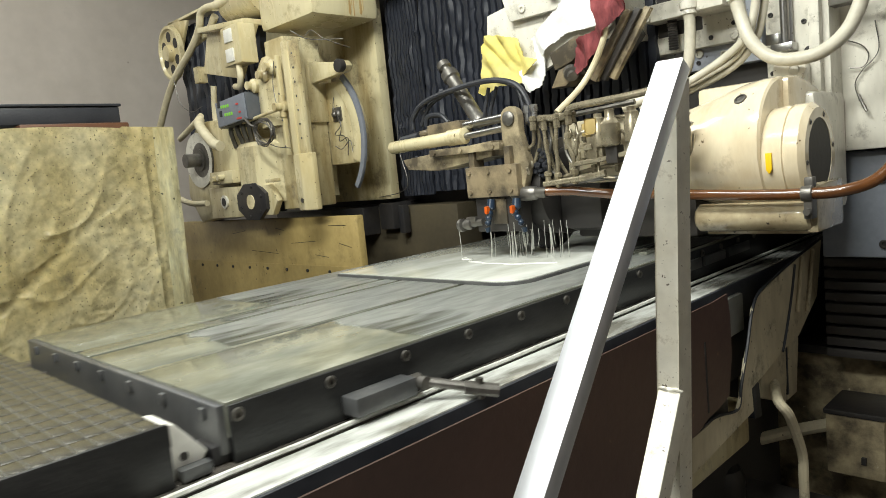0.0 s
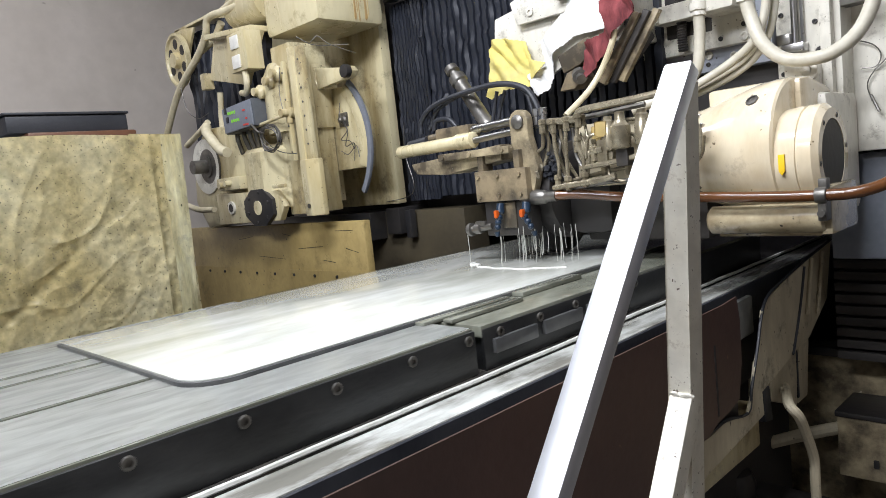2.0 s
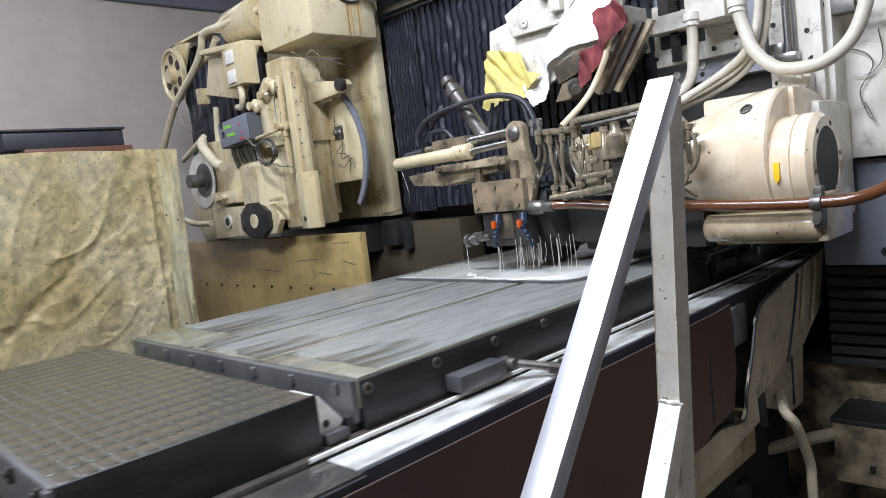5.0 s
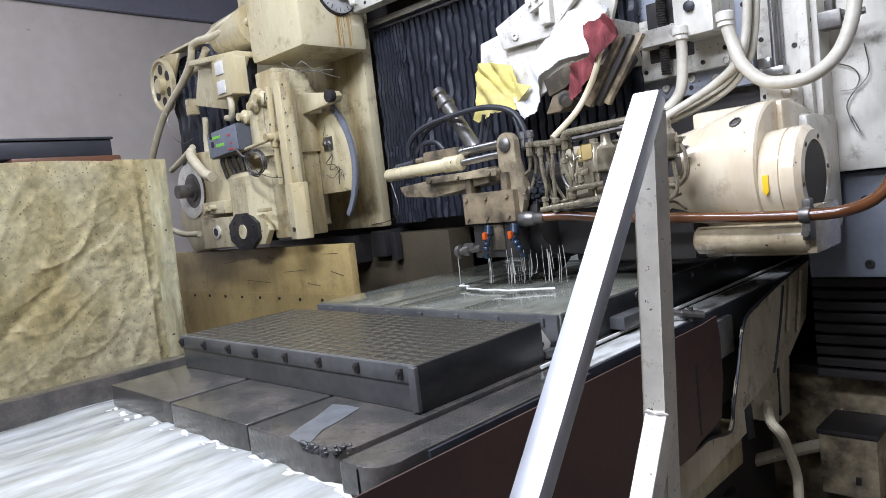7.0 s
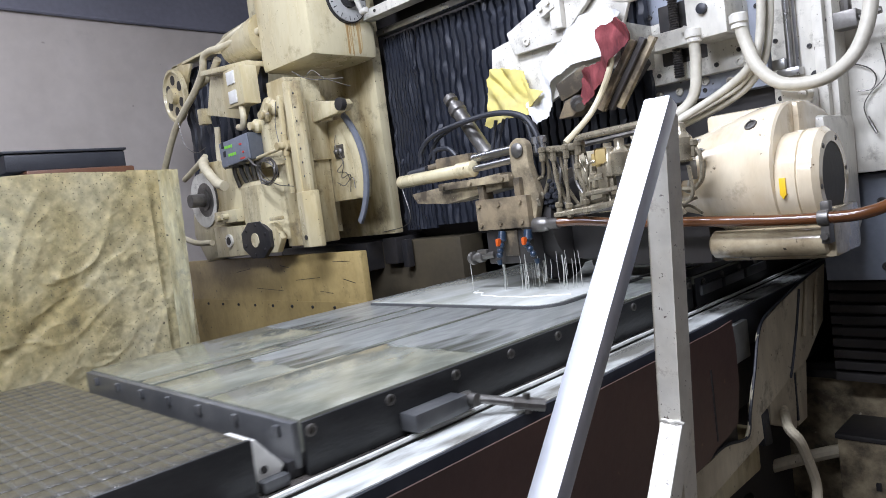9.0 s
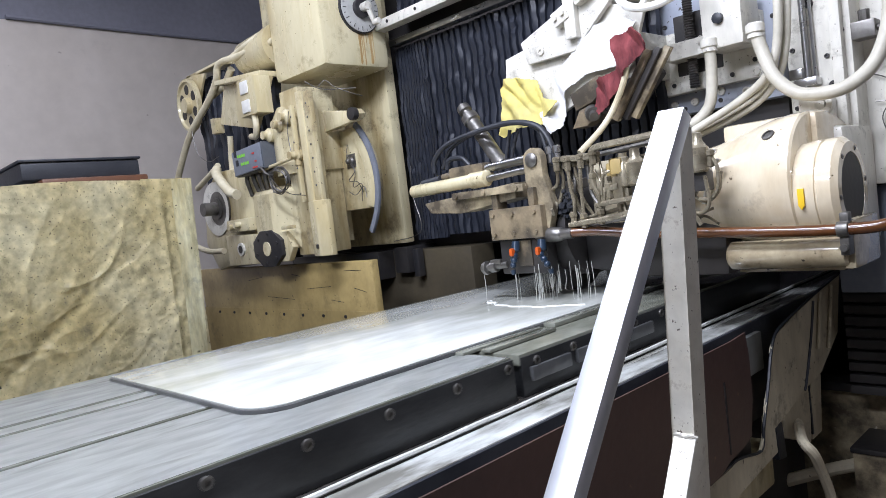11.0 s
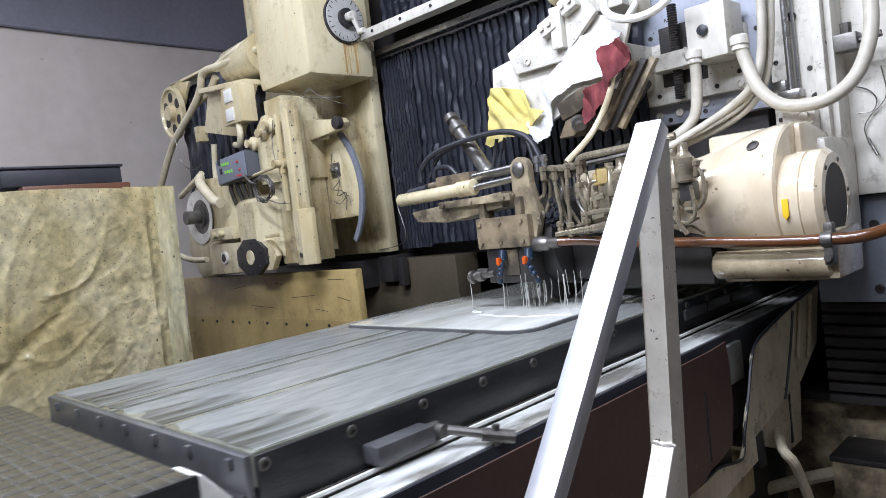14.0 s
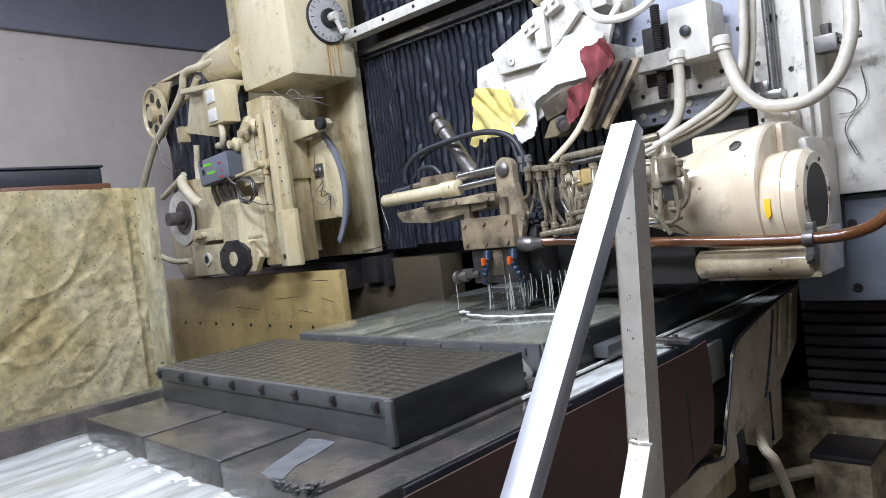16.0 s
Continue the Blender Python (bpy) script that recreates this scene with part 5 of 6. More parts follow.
part("bronze_pad", bm, grimy, dresser, "oily bronze pad")
bm = fresh()
prism(bm, [(-1.50, 1.245), (-1.16, 1.268), (-1.16, 1.228), (-1.36, 1.205), (-1.48, 1.215)], "y", 1.37, 1.47, 0.004)
part("slide", bm, worn_shaded_cream, dresser, "grimy cream slide block")
bm = fresh()
box(bm, -1.37, -1.12, 1.352, 1.372, 1.243, 1.262, 0.003)
for x in (-1.35, -1.25, -1.14):
    cyl(bm, (x, 1.352, 1.252), (x, 1.346, 1.252), 0.006, seg=8)
part("slide_plate", bm, worn_shaded_cream, dresser)
bm = fresh()
lathe(bm, (-1.575, 1.40, 1.285), (1, 0, 0.02), [(0, 0.016), (0.004, 0.0185), (0.24, 0.0185), (0.244, 0.022), (0.30, 0.022), (0.304, 0.014)], 24)
part("cylinder", bm, cream_clean, dresser, "cream hydraulic cylinder")
bm = fresh()
cyl(bm, (-1.29, 1.40, 1.288), (-1.12, 1.40, 1.297), 0.009, seg=16)
cyl(bm, (-1.29, 1.42, 1.318), (-1.12, 1.42, 1.325), 0.012, seg=16)
part("piston_rod", bm, steel, dresser, "bright piston rod")
bm = fresh()
box(bm, -1.42, -1.29, 1.40, 1.45, 1.298, 1.335, 0.008)
cyl(bm, (-1.56, 1.43, 1.305), (-1.42, 1.43, 1.318), 0.011, seg=12)
part("valve_block", bm, grimy, dresser)
bm = fresh()
cyl(bm, (-1.545, 1.42, 1.302), (-1.47, 1.42, 1.308), 0.014, seg=12)
tube(bm, [(-1.545, 1.42, 1.302), (-1.575, 1.42, 1.295), (-1.58, 1.42, 1.275)], 0.008, 8)
part("hose_end", bm, rubber, dresser)
bm = fresh()
prism(bm, arc(-1.10, 1.318, 0.028, 0, 180, 12) + [(-1.128, 1.26), (-1.12, 1.20), (-1.07, 1.14), (-1.05, 1.20), (-1.072, 1.28)], "y", 1.375, 1.40, 0.004)
part("side_arm", bm, worn_shaded_cream, dresser, "worn cream side arm")
bm = fresh()
lathe(bm, (-1.10, 1.376, 1.316), (0, -1, 0), [(0, 0.018), (0.006, 0.018), (0.01, 0.012), (0.012, 0.006)], 18)
part("pin", bm, grease_steel, dresser)
for x0, x1 in ((-1.235, -1.215), (-1.115, -1.095)):
    part("upright", box(fresh(), x0, x1, 1.36, 1.40, 1.19, 1.25, 0.004), grimy, dresser)
# tilted plunger with a knurled knob
bm = fresh()
d = Vector((0.135, -0.02, -0.175)).normalized()
lathe(bm, (-1.405, 1.48, 1.50), d, [(-0.012, 0.012), (-0.008, 0.019), (0.010, 0.020), (0.014, 0.013), (0.024, 0.013), (0.03, 0.024), (0.052, 0.025), (0.057, 0.020), (0.20, 0.020), (0.21, 0.024), (0.225, 0.024)], 22)
part("plunger", bm, grease_steel, dresser, "tilted steel plunger with a knob")
# nozzles
for x, lean in ((-1.165, -0.01), (-1.082, 0.014)):
    bm = fresh()
    lathe(bm, (x, 1.352, 1.098), (0, -0.2, -1), [(-0.022, 0.010), (0.0, 0.012), (0.005, 0.008)], 12)
    nz = part("nozzle", bm, blue_plastic, dresser, "blue jointed coolant nozzle")
    bm = fresh()
    box(bm, x - 0.005, x + 0.005, 1.330, 1.345, 1.084, 1.104, 0.004)
    part("tap", bm, orange, nz, "orange tap")
    bm = fresh()
    p = Vector((x, 1.345, 1.085))
    for k in range(3):
        bmesh.ops.create_icosphere(bm, subdivisions=2, radius=0.0095 - 0.0006 * k, matrix=Matrix.Translation(p))
        p = p + Vector((lean * 0.5 + 0.003, -0.002, -0.012))
    lathe(bm, p, (0.2, 0, -1), [(0, 0.008), (0.012, 0.005)], 12)
    part("joint_chain", bm, blue_plastic, nz)
bm = fresh()
lathe(bm, (-1.30, 1.37, 1.052), (1, 0, 0.1), [(0, 0.012), (0.008, 0.018), (0.018, 0.018), (0.02, 0.010), (0.03, 0.010), (0.032, 0.015), (0.05, 0.015), (0.052, 0.009), (0.09, 0.009)], 14)
box(bm, -1.265, -1.23, 1.36, 1.38, 1.062, 1.075, 0.003)
part("side_nozzle", bm, grease_steel, dresser, "steel side nozzle")
bm = fresh()
lathe(bm, (-1.115, 1.38, 1.128), (1, 0, 0.0), [(0, 0.010), (0.01, 0.016), (0.05, 0.019), (0.075, 0.017), (0.08, 0.013), (0.11, 0.013)], 16)
part("hose_tail", bm, grease_steel, dresser, "worn hose tail")

# oil pipes, valves and gauges between dresser and housing
mani = thing("oil_manifold", (-0.95, 1.42, 1.15), "maze of small oil pipes and brass valves", "oil manifold")
part("back_panel", box(fresh(), -0.99, -0.74, 1.455, 1.475, 1.14, 1.29, 0.004), dirty_cream, mani, "grimy cream backing panel")
PIPES = [
    ([(-1.08, 1.42, 1.302), (-0.98, 1.42, 1.303), (-0.785, 1.43, 1.314)], 0.007),
    ([(-1.04, 1.40, 1.301), (-1.03, 1.40, 1.255), (-1.05, 1.40, 1.20)], 0.0055),
    ([(-1.021, 1.40, 1.30), (-1.0, 1.40, 1.209), (-0.983, 1.40, 1.154)], 0.0055),
    ([(-0.995, 1.40, 1.30), (-0.985, 1.40, 1.22), (-0.96, 1.41, 1.16)], 0.005),
    ([(-0.959, 1.40, 1.292), (-0.954, 1.40, 1.219), (-0.93, 1.40, 1.177), (-0.935, 1.40, 1.157)], 0.0055),
    ([(-0.93, 1.41, 1.29), (-0.92, 1.40, 1.24), (-0.94, 1.40, 1.19)], 0.004),
    ([(-1.004, 1.40, 1.155), (-0.884, 1.40, 1.174), (-0.78, 1.41, 1.185)], 0.006),
    ([(-0.83, 1.40, 1.20), (-0.82, 1.40, 1.24), (-0.80, 1.40, 1.25), (-0.78, 1.41, 1.20)], 0.005),
    ([(-0.76, 1.41, 1.29), (-0.75, 1.41, 1.22), (-0.73, 1.42, 1.18), (-0.71, 1.43, 1.20), (-0.71, 1.43, 1.27)], 0.005),
    ([(-0.90, 1.41, 1.28), (-0.80, 1.41, 1.285), (-0.72, 1.42, 1.275)], 0.0055),
    ([(-0.88, 1.40, 1.245), (-0.87, 1.39, 1.215), (-0.90, 1.39, 1.20)], 0.004),
    ([(-0.78, 1.40, 1.14), (-0.74, 1.40, 1.16), (-0.70, 1.42, 1.14)], 0.004),
    ([(-1.0, 1.40, 1.135), (-0.88, 1.41, 1.15), (-0.72, 1.43, 1.15)], 0.005),
    ([(-0.705, 1.40, 1.225), (-0.705, 1.40, 1.19), (-0.685, 1.41, 1.17), (-0.665, 1.43, 1.19), (-0.66, 1.44, 1.23)], 0.004),
    ([(-0.73, 1.41, 1.225), (-0.728, 1.40, 1.17), (-0.70, 1.41, 1.15), (-0.68, 1.43, 1.155)], 0.004),
    ([(-0.72, 1.42, 1.13), (-0.70, 1.43, 1.14), (-0.68, 1.45, 1.12)], 0.0035),
    ([(-1.02, 1.41, 1.28), (-0.99, 1.39, 1.25), (-1.0, 1.39, 1.19), (-0.97, 1.40, 1.15)], 0.0035),
    ([(-0.94, 1.40, 1.27), (-0.91, 1.385, 1.22), (-0.92, 1.39, 1.17)], 0.0035),
    ([(-0.87, 1.40, 1.19), (-0.86, 1.39, 1.16), (-0.83, 1.40, 1.15)], 0.004),
]
for k, (pts, r) in enumerate(PIPES):
    part("oil_pipe", tube(fresh(), pts, 0.85 * r, 8, 6), grease_steel if k % 4 == 0 else pipe_mat, mani)
random.seed(21)
for x, z in ((-1.04, 1.30), (-1.02, 1.298), (-0.995, 1.30), (-0.96, 1.30), (-0.93, 1.30), (-0.985, 1.16), (-0.935, 1.16), (-0.88, 1.175), (-0.82, 1.18), (-0.90, 1.24), (-0.95, 1.24), (-0.78, 1.29), (-0.75, 1.19), (-0.72, 1.23)):
    bm = fresh()
    lathe(bm, (x, 1.40, z + 0.012), (0, 0, -1), [(0, 0.006), (0.002, 0.0095), (0.010, 0.0095), (0.012, 0.007), (0.02, 0.0085), (0.026, 0.0085), (0.028, 0.005)], 6)
    part("fitting", bm, pipe_mat if random.random() < 0.7 else grease_steel, mani)
for x, z in ((-0.86, 1.25), (-0.775, 1.255), (-0.705, 1.25)):
    bm = fresh()
    lathe(bm, (x, 1.395, z - 0.03), (0, 0, 1), [(0, 0.012), (0.004, 0.018), (0.05, 0.018), (0.055, 0.015), (0.066, 0.015), (0.07, 0.010), (0.078, 0.010)], 20)
    box(bm, x - 0.012, x + 0.012, 1.385, 1.42, z - 0.05, z - 0.03, 0.003)
    part("filter_bowl", bm, pipe_mat, mani, "cream filter bowl")
part("label_plate", box(fresh(), -0.905, -0.88, 1.394, 1.399, 1.245, 1.28, 0.004), ochre, mani)

# thicker header pipes, drops and regulators in front
HEADERS = [
    ([(-1.02, 1.39, 1.306), (-0.947, 1.39, 1.302), (-0.925, 1.385, 1.318), (-0.878, 1.385, 1.322), (-0.79, 1.39, 1.325), (-0.70, 1.40, 1.332)], 0.0085),
    ([(-1.034, 1.385, 1.302), (-1.037, 1.385, 1.252), (-1.057, 1.39, 1.238)], 0.0045),
    ([(-1.002, 1.385, 1.298), (-0.999, 1.38, 1.245), (-0.992, 1.38, 1.199), (-1.001, 1.385, 1.158)], 0.0045),
    ([(-0.965, 1.385, 1.301), (-0.968, 1.38, 1.242), (-0.972, 1.385, 1.152)], 0.0045),
    ([(-0.931, 1.385, 1.304), (-0.936, 1.38, 1.246), (-0.923, 1.38, 1.207), (-0.925, 1.385, 1.156)], 0.0045),
    ([(-0.918, 1.385, 1.210), (-0.905, 1.38, 1.255), (-0.884, 1.385, 1.262)], 0.0035),
    ([(-1.012, 1.38, 1.147), (-0.956, 1.38, 1.152), (-0.895, 1.38, 1.156), (-0.844, 1.385, 1.165)], 0.0070),
    ([(-0.935, 1.385, 1.188), (-0.891, 1.38, 1.192), (-0.841, 1.385, 1.196), (-0.78, 1.39, 1.205)], 0.0060),
    ([(-0.905, 1.385, 1.222), (-0.868, 1.38, 1.226)], 0.0075),
    ([(-0.655, 1.385, 1.262), (-0.641, 1.38, 1.24), (-0.642, 1.38, 1.20), (-0.660, 1.385, 1.178), (-0.688, 1.39, 1.178)], 0.0042),
    ([(-0.668, 1.38, 1.225), (-0.664, 1.38, 1.17), (-0.680, 1.385, 1.150), (-0.70, 1.39, 1.150)], 0.0042),
    ([(-0.700, 1.385, 1.22), (-0.706, 1.385, 1.16), (-0.690, 1.39, 1.125)], 0.0050),
]
for pts, r in HEADERS:
    part("header_pipe", tube(fresh(), pts, r, 10, 6), pipe_mat, mani, "oily pale brass pipe")
for x, z in ((-1.034, 1.300), (-1.002, 1.297), (-0.965, 1.298), (-0.931, 1.302), (-1.001, 1.165), (-0.972, 1.160), (-0.925, 1.165), (-0.895, 1.222), (-0.655, 1.262), (-0.936, 1.250)):
    bm = lathe(fresh(), (x, 1.384, z + 0.014), (0, 0, -1), [(0, 0.006), (0.003, 0.0100), (0.012, 0.0100), (0.014, 0.0075), (0.024, 0.0085), (0.034, 0.0085), (0.036, 0.005)], 6)
    part("union_nut", bm, pipe_mat, mani)
for x, z, r in ((-0.822, 1.222, 0.0225), (-0.678, 1.232, 0.021)):
    bm = lathe(fresh(), (x, 1.382, z), (0, 0, 1), [(0, 0.7 * r), (0.004, 0.95 * r), (0.018, 0.95 * r), (0.020, r), (0.050, r), (0.054, 0.82 * r), (0.064, 0.5 * r), (0.080, 0.48 * r), (0.082, 0.3 * r)], 22)
    reg = part("regulator", bm, pipe_mat, mani, "cream filter regulator body")
    part("regulator_foot", box(fresh(), x - 0.015, x + 0.015, 1.378, 1.41, z - 0.038, z + 0.002, 0.004), dark, reg)
part("valve_body", box(fresh(), -0.884, -0.858, 1.378, 1.40, 1.195, 1.248, 0.004), pipe_mat, mani)
part("label_plate", box(fresh(), -0.884, -0.855, 1.376, 1.381, 1.253, 1.289, 0.006), ochre, mani, "small tan label plate")
random.seed(57)
bm = fresh()
for k in range(60):
    c = Vector((random.gauss(-1.035, 0.018), 1.40 + 0.03 * random.random(), random.gauss(1.195, 0.018)))
    bmesh.ops.create_icosphere(bm, subdivisions=1, radius=0.004 + 0.007 * random.random(), matrix=Matrix.Translation(c))
part("grease_clump", bm, rubber, mani, "clotted black grease and swarf")

# hoses of the dresser
for pts, r in (([(-1.496, 1.42, 1.33), (-1.49, 1.42, 1.365), (-1.44, 1.42, 1.40), (-1.338, 1.42, 1.418), (-1.196, 1.42, 1.424), (-1.105, 1.42, 1.40), (-1.068, 1.42, 1.345), (-1.068, 1.42, 1.30)], 0.0075),
               ([(-1.45, 1.43, 1.335), (-1.44, 1.43, 1.36), (-1.40, 1.44, 1.36), (-1.37, 1.44, 1.335)], 0.0075),
               ([(-1.48, 1.44, 1.34), (-1.42, 1.44, 1.40), (-1.25, 1.44, 1.43), (-1.12, 1.43, 1.40), (-1.09, 1.43, 1.33)], 0.006),
               ([(-1.22, 1.45, 1.41), (-1.24, 1.45, 1.35), (-1.25, 1.45, 1.31)], 0.005),
               ([(-1.20, 1.46, 1.41), (-1.225, 1.46, 1.36), (-1.24, 1.46, 1.31)], 0.005)):
    RIDERS.append(lone("hydraulic_hose", tube(fresh(), pts, r, 10), rubber, pts[0], "looped black hydraulic hose", "hose", "black hoses of the dresser"))
for x in (-1.075, -1.055):
    bm = fresh()
    lathe(bm, (x, 1.42, 1.345), (0, 0, -1), [(0, 0.008), (0.002, 0.011), (0.018, 0.011), (0.02, 0.008), (0.04, 0.0085)], 8)
    part("hose_fitting", bm, steel, mani)
brown_hose = lone("coolant_hose", tube(fresh(), [(-1.01, 1.38, 1.130), (-0.95, 1.40, 1.127), (-0.85, 1.425, 1.113), (-0.674, 1.43, 1.103), (-0.546, 1.43, 1.096), (-0.45, 1.43, 1.094), (-0.375, 1.44, 1.097), (-0.325, 1.47, 1.118), (-0.302, 1.50, 1.17), (-0.298, 1.52, 1.32)], 0.0115, 14),
     hose_brown, (-0.6, 1.43, 1.09), "glossy brown rubber coolant hose", "hose")

# big conduits on the right head
for pts, r in (([(-0.665, 1.70, 1.545), (-0.652, 1.70, 1.49), (-0.628, 1.69, 1.43), (-0.585, 1.69, 1.385), (-0.53, 1.69, 1.372), (-0.475, 1.69, 1.38), (-0.425, 1.69, 1.42), (-0.397, 1.70, 1.50), (-0.397, 1.72, 1.60), (-0.40, 1.75, 1.72)], 0.0148),
               ([(-0.784, 1.72, 1.535), (-0.785, 1.72, 1.476), (-0.80, 1.72, 1.395), (-0.855, 1.70, 1.35), (-0.95, 1.66, 1.32)], 0.014),
               ([(-0.613, 1.72, 1.70), (-0.622, 1.72, 1.533), (-0.65, 1.72, 1.447), (-0.724, 1.72, 1.394), (-0.85, 1.68, 1.33)], 0.010),
               ([(-0.598, 1.75, 1.70), (-0.617, 1.75, 1.508), (-0.651, 1.75, 1.422), (-0.726, 1.74, 1.367), (-0.883, 1.70, 1.313)], 0.009),
               ([(-0.607, 1.735, 1.70), (-0.630, 1.735, 1.50), (-0.665, 1.735, 1.42), (-0.74, 1.72, 1.372), (-0.90, 1.66, 1.31)], 0.006)):
    RIDERS.append(lone("conduit", tube(fresh(), pts, r, 12), hose_pale, pts[0], "curved pale armoured conduit on the head", "conduit", "conduits of the head"))
for x, y, z in ((-0.784, 1.72, 1.54), (-0.664, 1.70, 1.542)):
    bm = fresh()
    lathe(bm, (x, y, z + 0.02), (0, 0, -1), [(0, 0.016), (0.004, 0.021), (0.022, 0.021), (0.024, 0.017), (0.034, 0.019), (0.036, 0.015)], 14)
    part("conduit_gland", bm, cream_pale, right)
cable = lone("cable", tube(fresh(), [(-0.935, 1.58, 1.53), (-0.94, 1.58, 1.496), (-0.972, 1.58, 1.438), (-1.0, 1.55, 1.38), (-1.03, 1.48, 1.32)], 0.008, 10), hose_cream, (-0.97, 1.6, 1.45), "cream cable hanging from the cover", "cable")
bm = fresh()
tube(bm, [(-0.50, 1.912, 1.42), (-0.46, 1.91, 1.40), (-0.445, 1.91, 1.375), (-0.455, 1.91, 1.35), (-0.485, 1.91, 1.35)], 0.0016, 6)
tube(bm, [(-0.43, 1.91, 1.45), (-0.425, 1.91, 1.38), (-0.46, 1.91, 1.34), (-0.475, 1.91, 1.31), (-0.465, 1.905, 1.27)], 0.0014, 6)
cyl(bm, (-0.467, 1.905, 1.285), (-0.45, 1.90, 1.245), 0.0035, seg=8)
loose = lone("loose_wire", bm, grease_steel, (-0.46, 1.91, 1.35), "thin loose grey wire on the plate", "wire")
bm = fresh()
tube(bm, [(-0.33, 1.86, 1.66), (-0.345, 1.86, 1.55), (-0.33, 1.86, 1.47), (-0.28, 1.86, 1.42)], 0.017, 10)
dark_conduit = lone("conduit", bm, rubber, (-0.33, 1.86, 1.5), "dark conduit on the column plate", "conduit")
bm = fresh()
for k in range(16):
    tube(bm, [(-0.36 + 0.012 * k, 1.85, 1.53), (-0.36 + 0.012 * k, 1.842, 1.60), (-0.36 + 0.012 * k, 1.85, 1.68)], 0.005, 6)
vent = lone("vent_grille", bm, white_plastic, (-0.28, 1.85, 1.6), "white ribbed vent on the column plate", "vent")

# ---- tilted cover plate, rags, hand wheel ----
cover = thing("dresser_cover", (-1.15, 1.65, 1.45), "pale tilted cover plates above the dresser", "cover")
bm = fresh()
prism(bm, [(-1.36, 1.64), (-1.37, 1.56), (-1.33, 1.46), (-1.22, 1.43), (-1.12, 1.47), (-1.0, 1.49), (-0.95, 1.53), (-0.90, 1.66), (-1.05, 1.72), (-1.20, 1.665)], "y", 1.635, 1.65, 0.004)
part("plate", bm, cream_pale, cover)
bm = fresh()
prism(bm, [(-1.28, 1.665), (-1.02, 1.76), (-0.98, 1.70), (-1.10, 1.60), (-1.26, 1.60)], "y", 1.612, 1.63, 0.003)
part("upper_plate", bm, cream_pale, cover)
bm = fresh()
prism(bm, [(-1.12, 1.485), (-1.03, 1.53), (-0.93, 1.56), (-0.90, 1.50), (-0.98, 1.42), (-1.06, 1.40), (-1.12, 1.40)], "y", 1.655, 1.72, 0.006)
part("dark_block", bm, shade, cover, "dark greasy slide block")
bm = fresh()
prism(bm, [(-1.125, 1.487), (-1.03, 1.521), (-0.995, 1.494), (-1.055, 1.455), (-1.11, 1.44)], "y", 1.60, 1.66, 0.004)
part("motor_block", bm, grimy, cover, "greasy tan motor block")
bm = fresh()
prism(bm, [(-1.10, 1.44), (-1.06, 1.45), (-1.04, 1.42), (-1.08, 1.395), (-1.127, 1.395)], "y", 1.60, 1.65, 0.004)
part("lower_block", bm, grimy, cover)
bm = fresh()
lathe(bm, (-1.06, 1.60, 1.43), (0.5, -0.6, -0.4), [(0, 0.020), (0.02, 0.020), (0.022, 0.012), (0.04, 0.012)], 14)
part("coupling", bm, grease_steel, cover)
for k in range(3):
    o = 0.020 * k
    bm = fresh()
    prism(bm, [(-0.897 + o, 1.556), (-0.882 + o, 1.548), (-0.995 + o, 1.392), (-1.015 + o, 1.405)], "y", 1.612 + 0.012 * k, 1.63 + 0.012 * k, 0.002)
    part("edge_strip", bm, (grimy, shade, worn_shaded_cream)[k], cover)
for x, z in ((-1.12, 1.695), (-1.05, 1.735)):
    bm = fresh()
    box(bm, x - 0.025, x + 0.025, 1.585, 1.62, z - 0.02, z + 0.02, 0.004, m=Matrix.Rotation(radians(-20), 3, "Y"))
    for dx in (-0.012, 0.012):
        cyl(bm, (x + dx, 1.586, z + dx * 0.36), (x + dx, 1.577, z + dx * 0.36), 0.007, seg=6)
    part("hinge_block", bm, cream_pale, cover)
part("bar", box(fresh(), -1.11, -1.075, 1.59, 1.612, 1.63, 1.74, 0.003), cream_pale, cover)
for x, z in ((-1.21, 1.625), (-1.0, 1.54), (-1.30, 1.55)):
    piece("screw", screw_pale, cover, (x, 1.611 if z > 1.6 else 1.634, z))
part("support", box(fresh(), -1.10, -0.95, 1.65, 1.86, 1.50, 1.62, 0.006), cream_pale, cover)


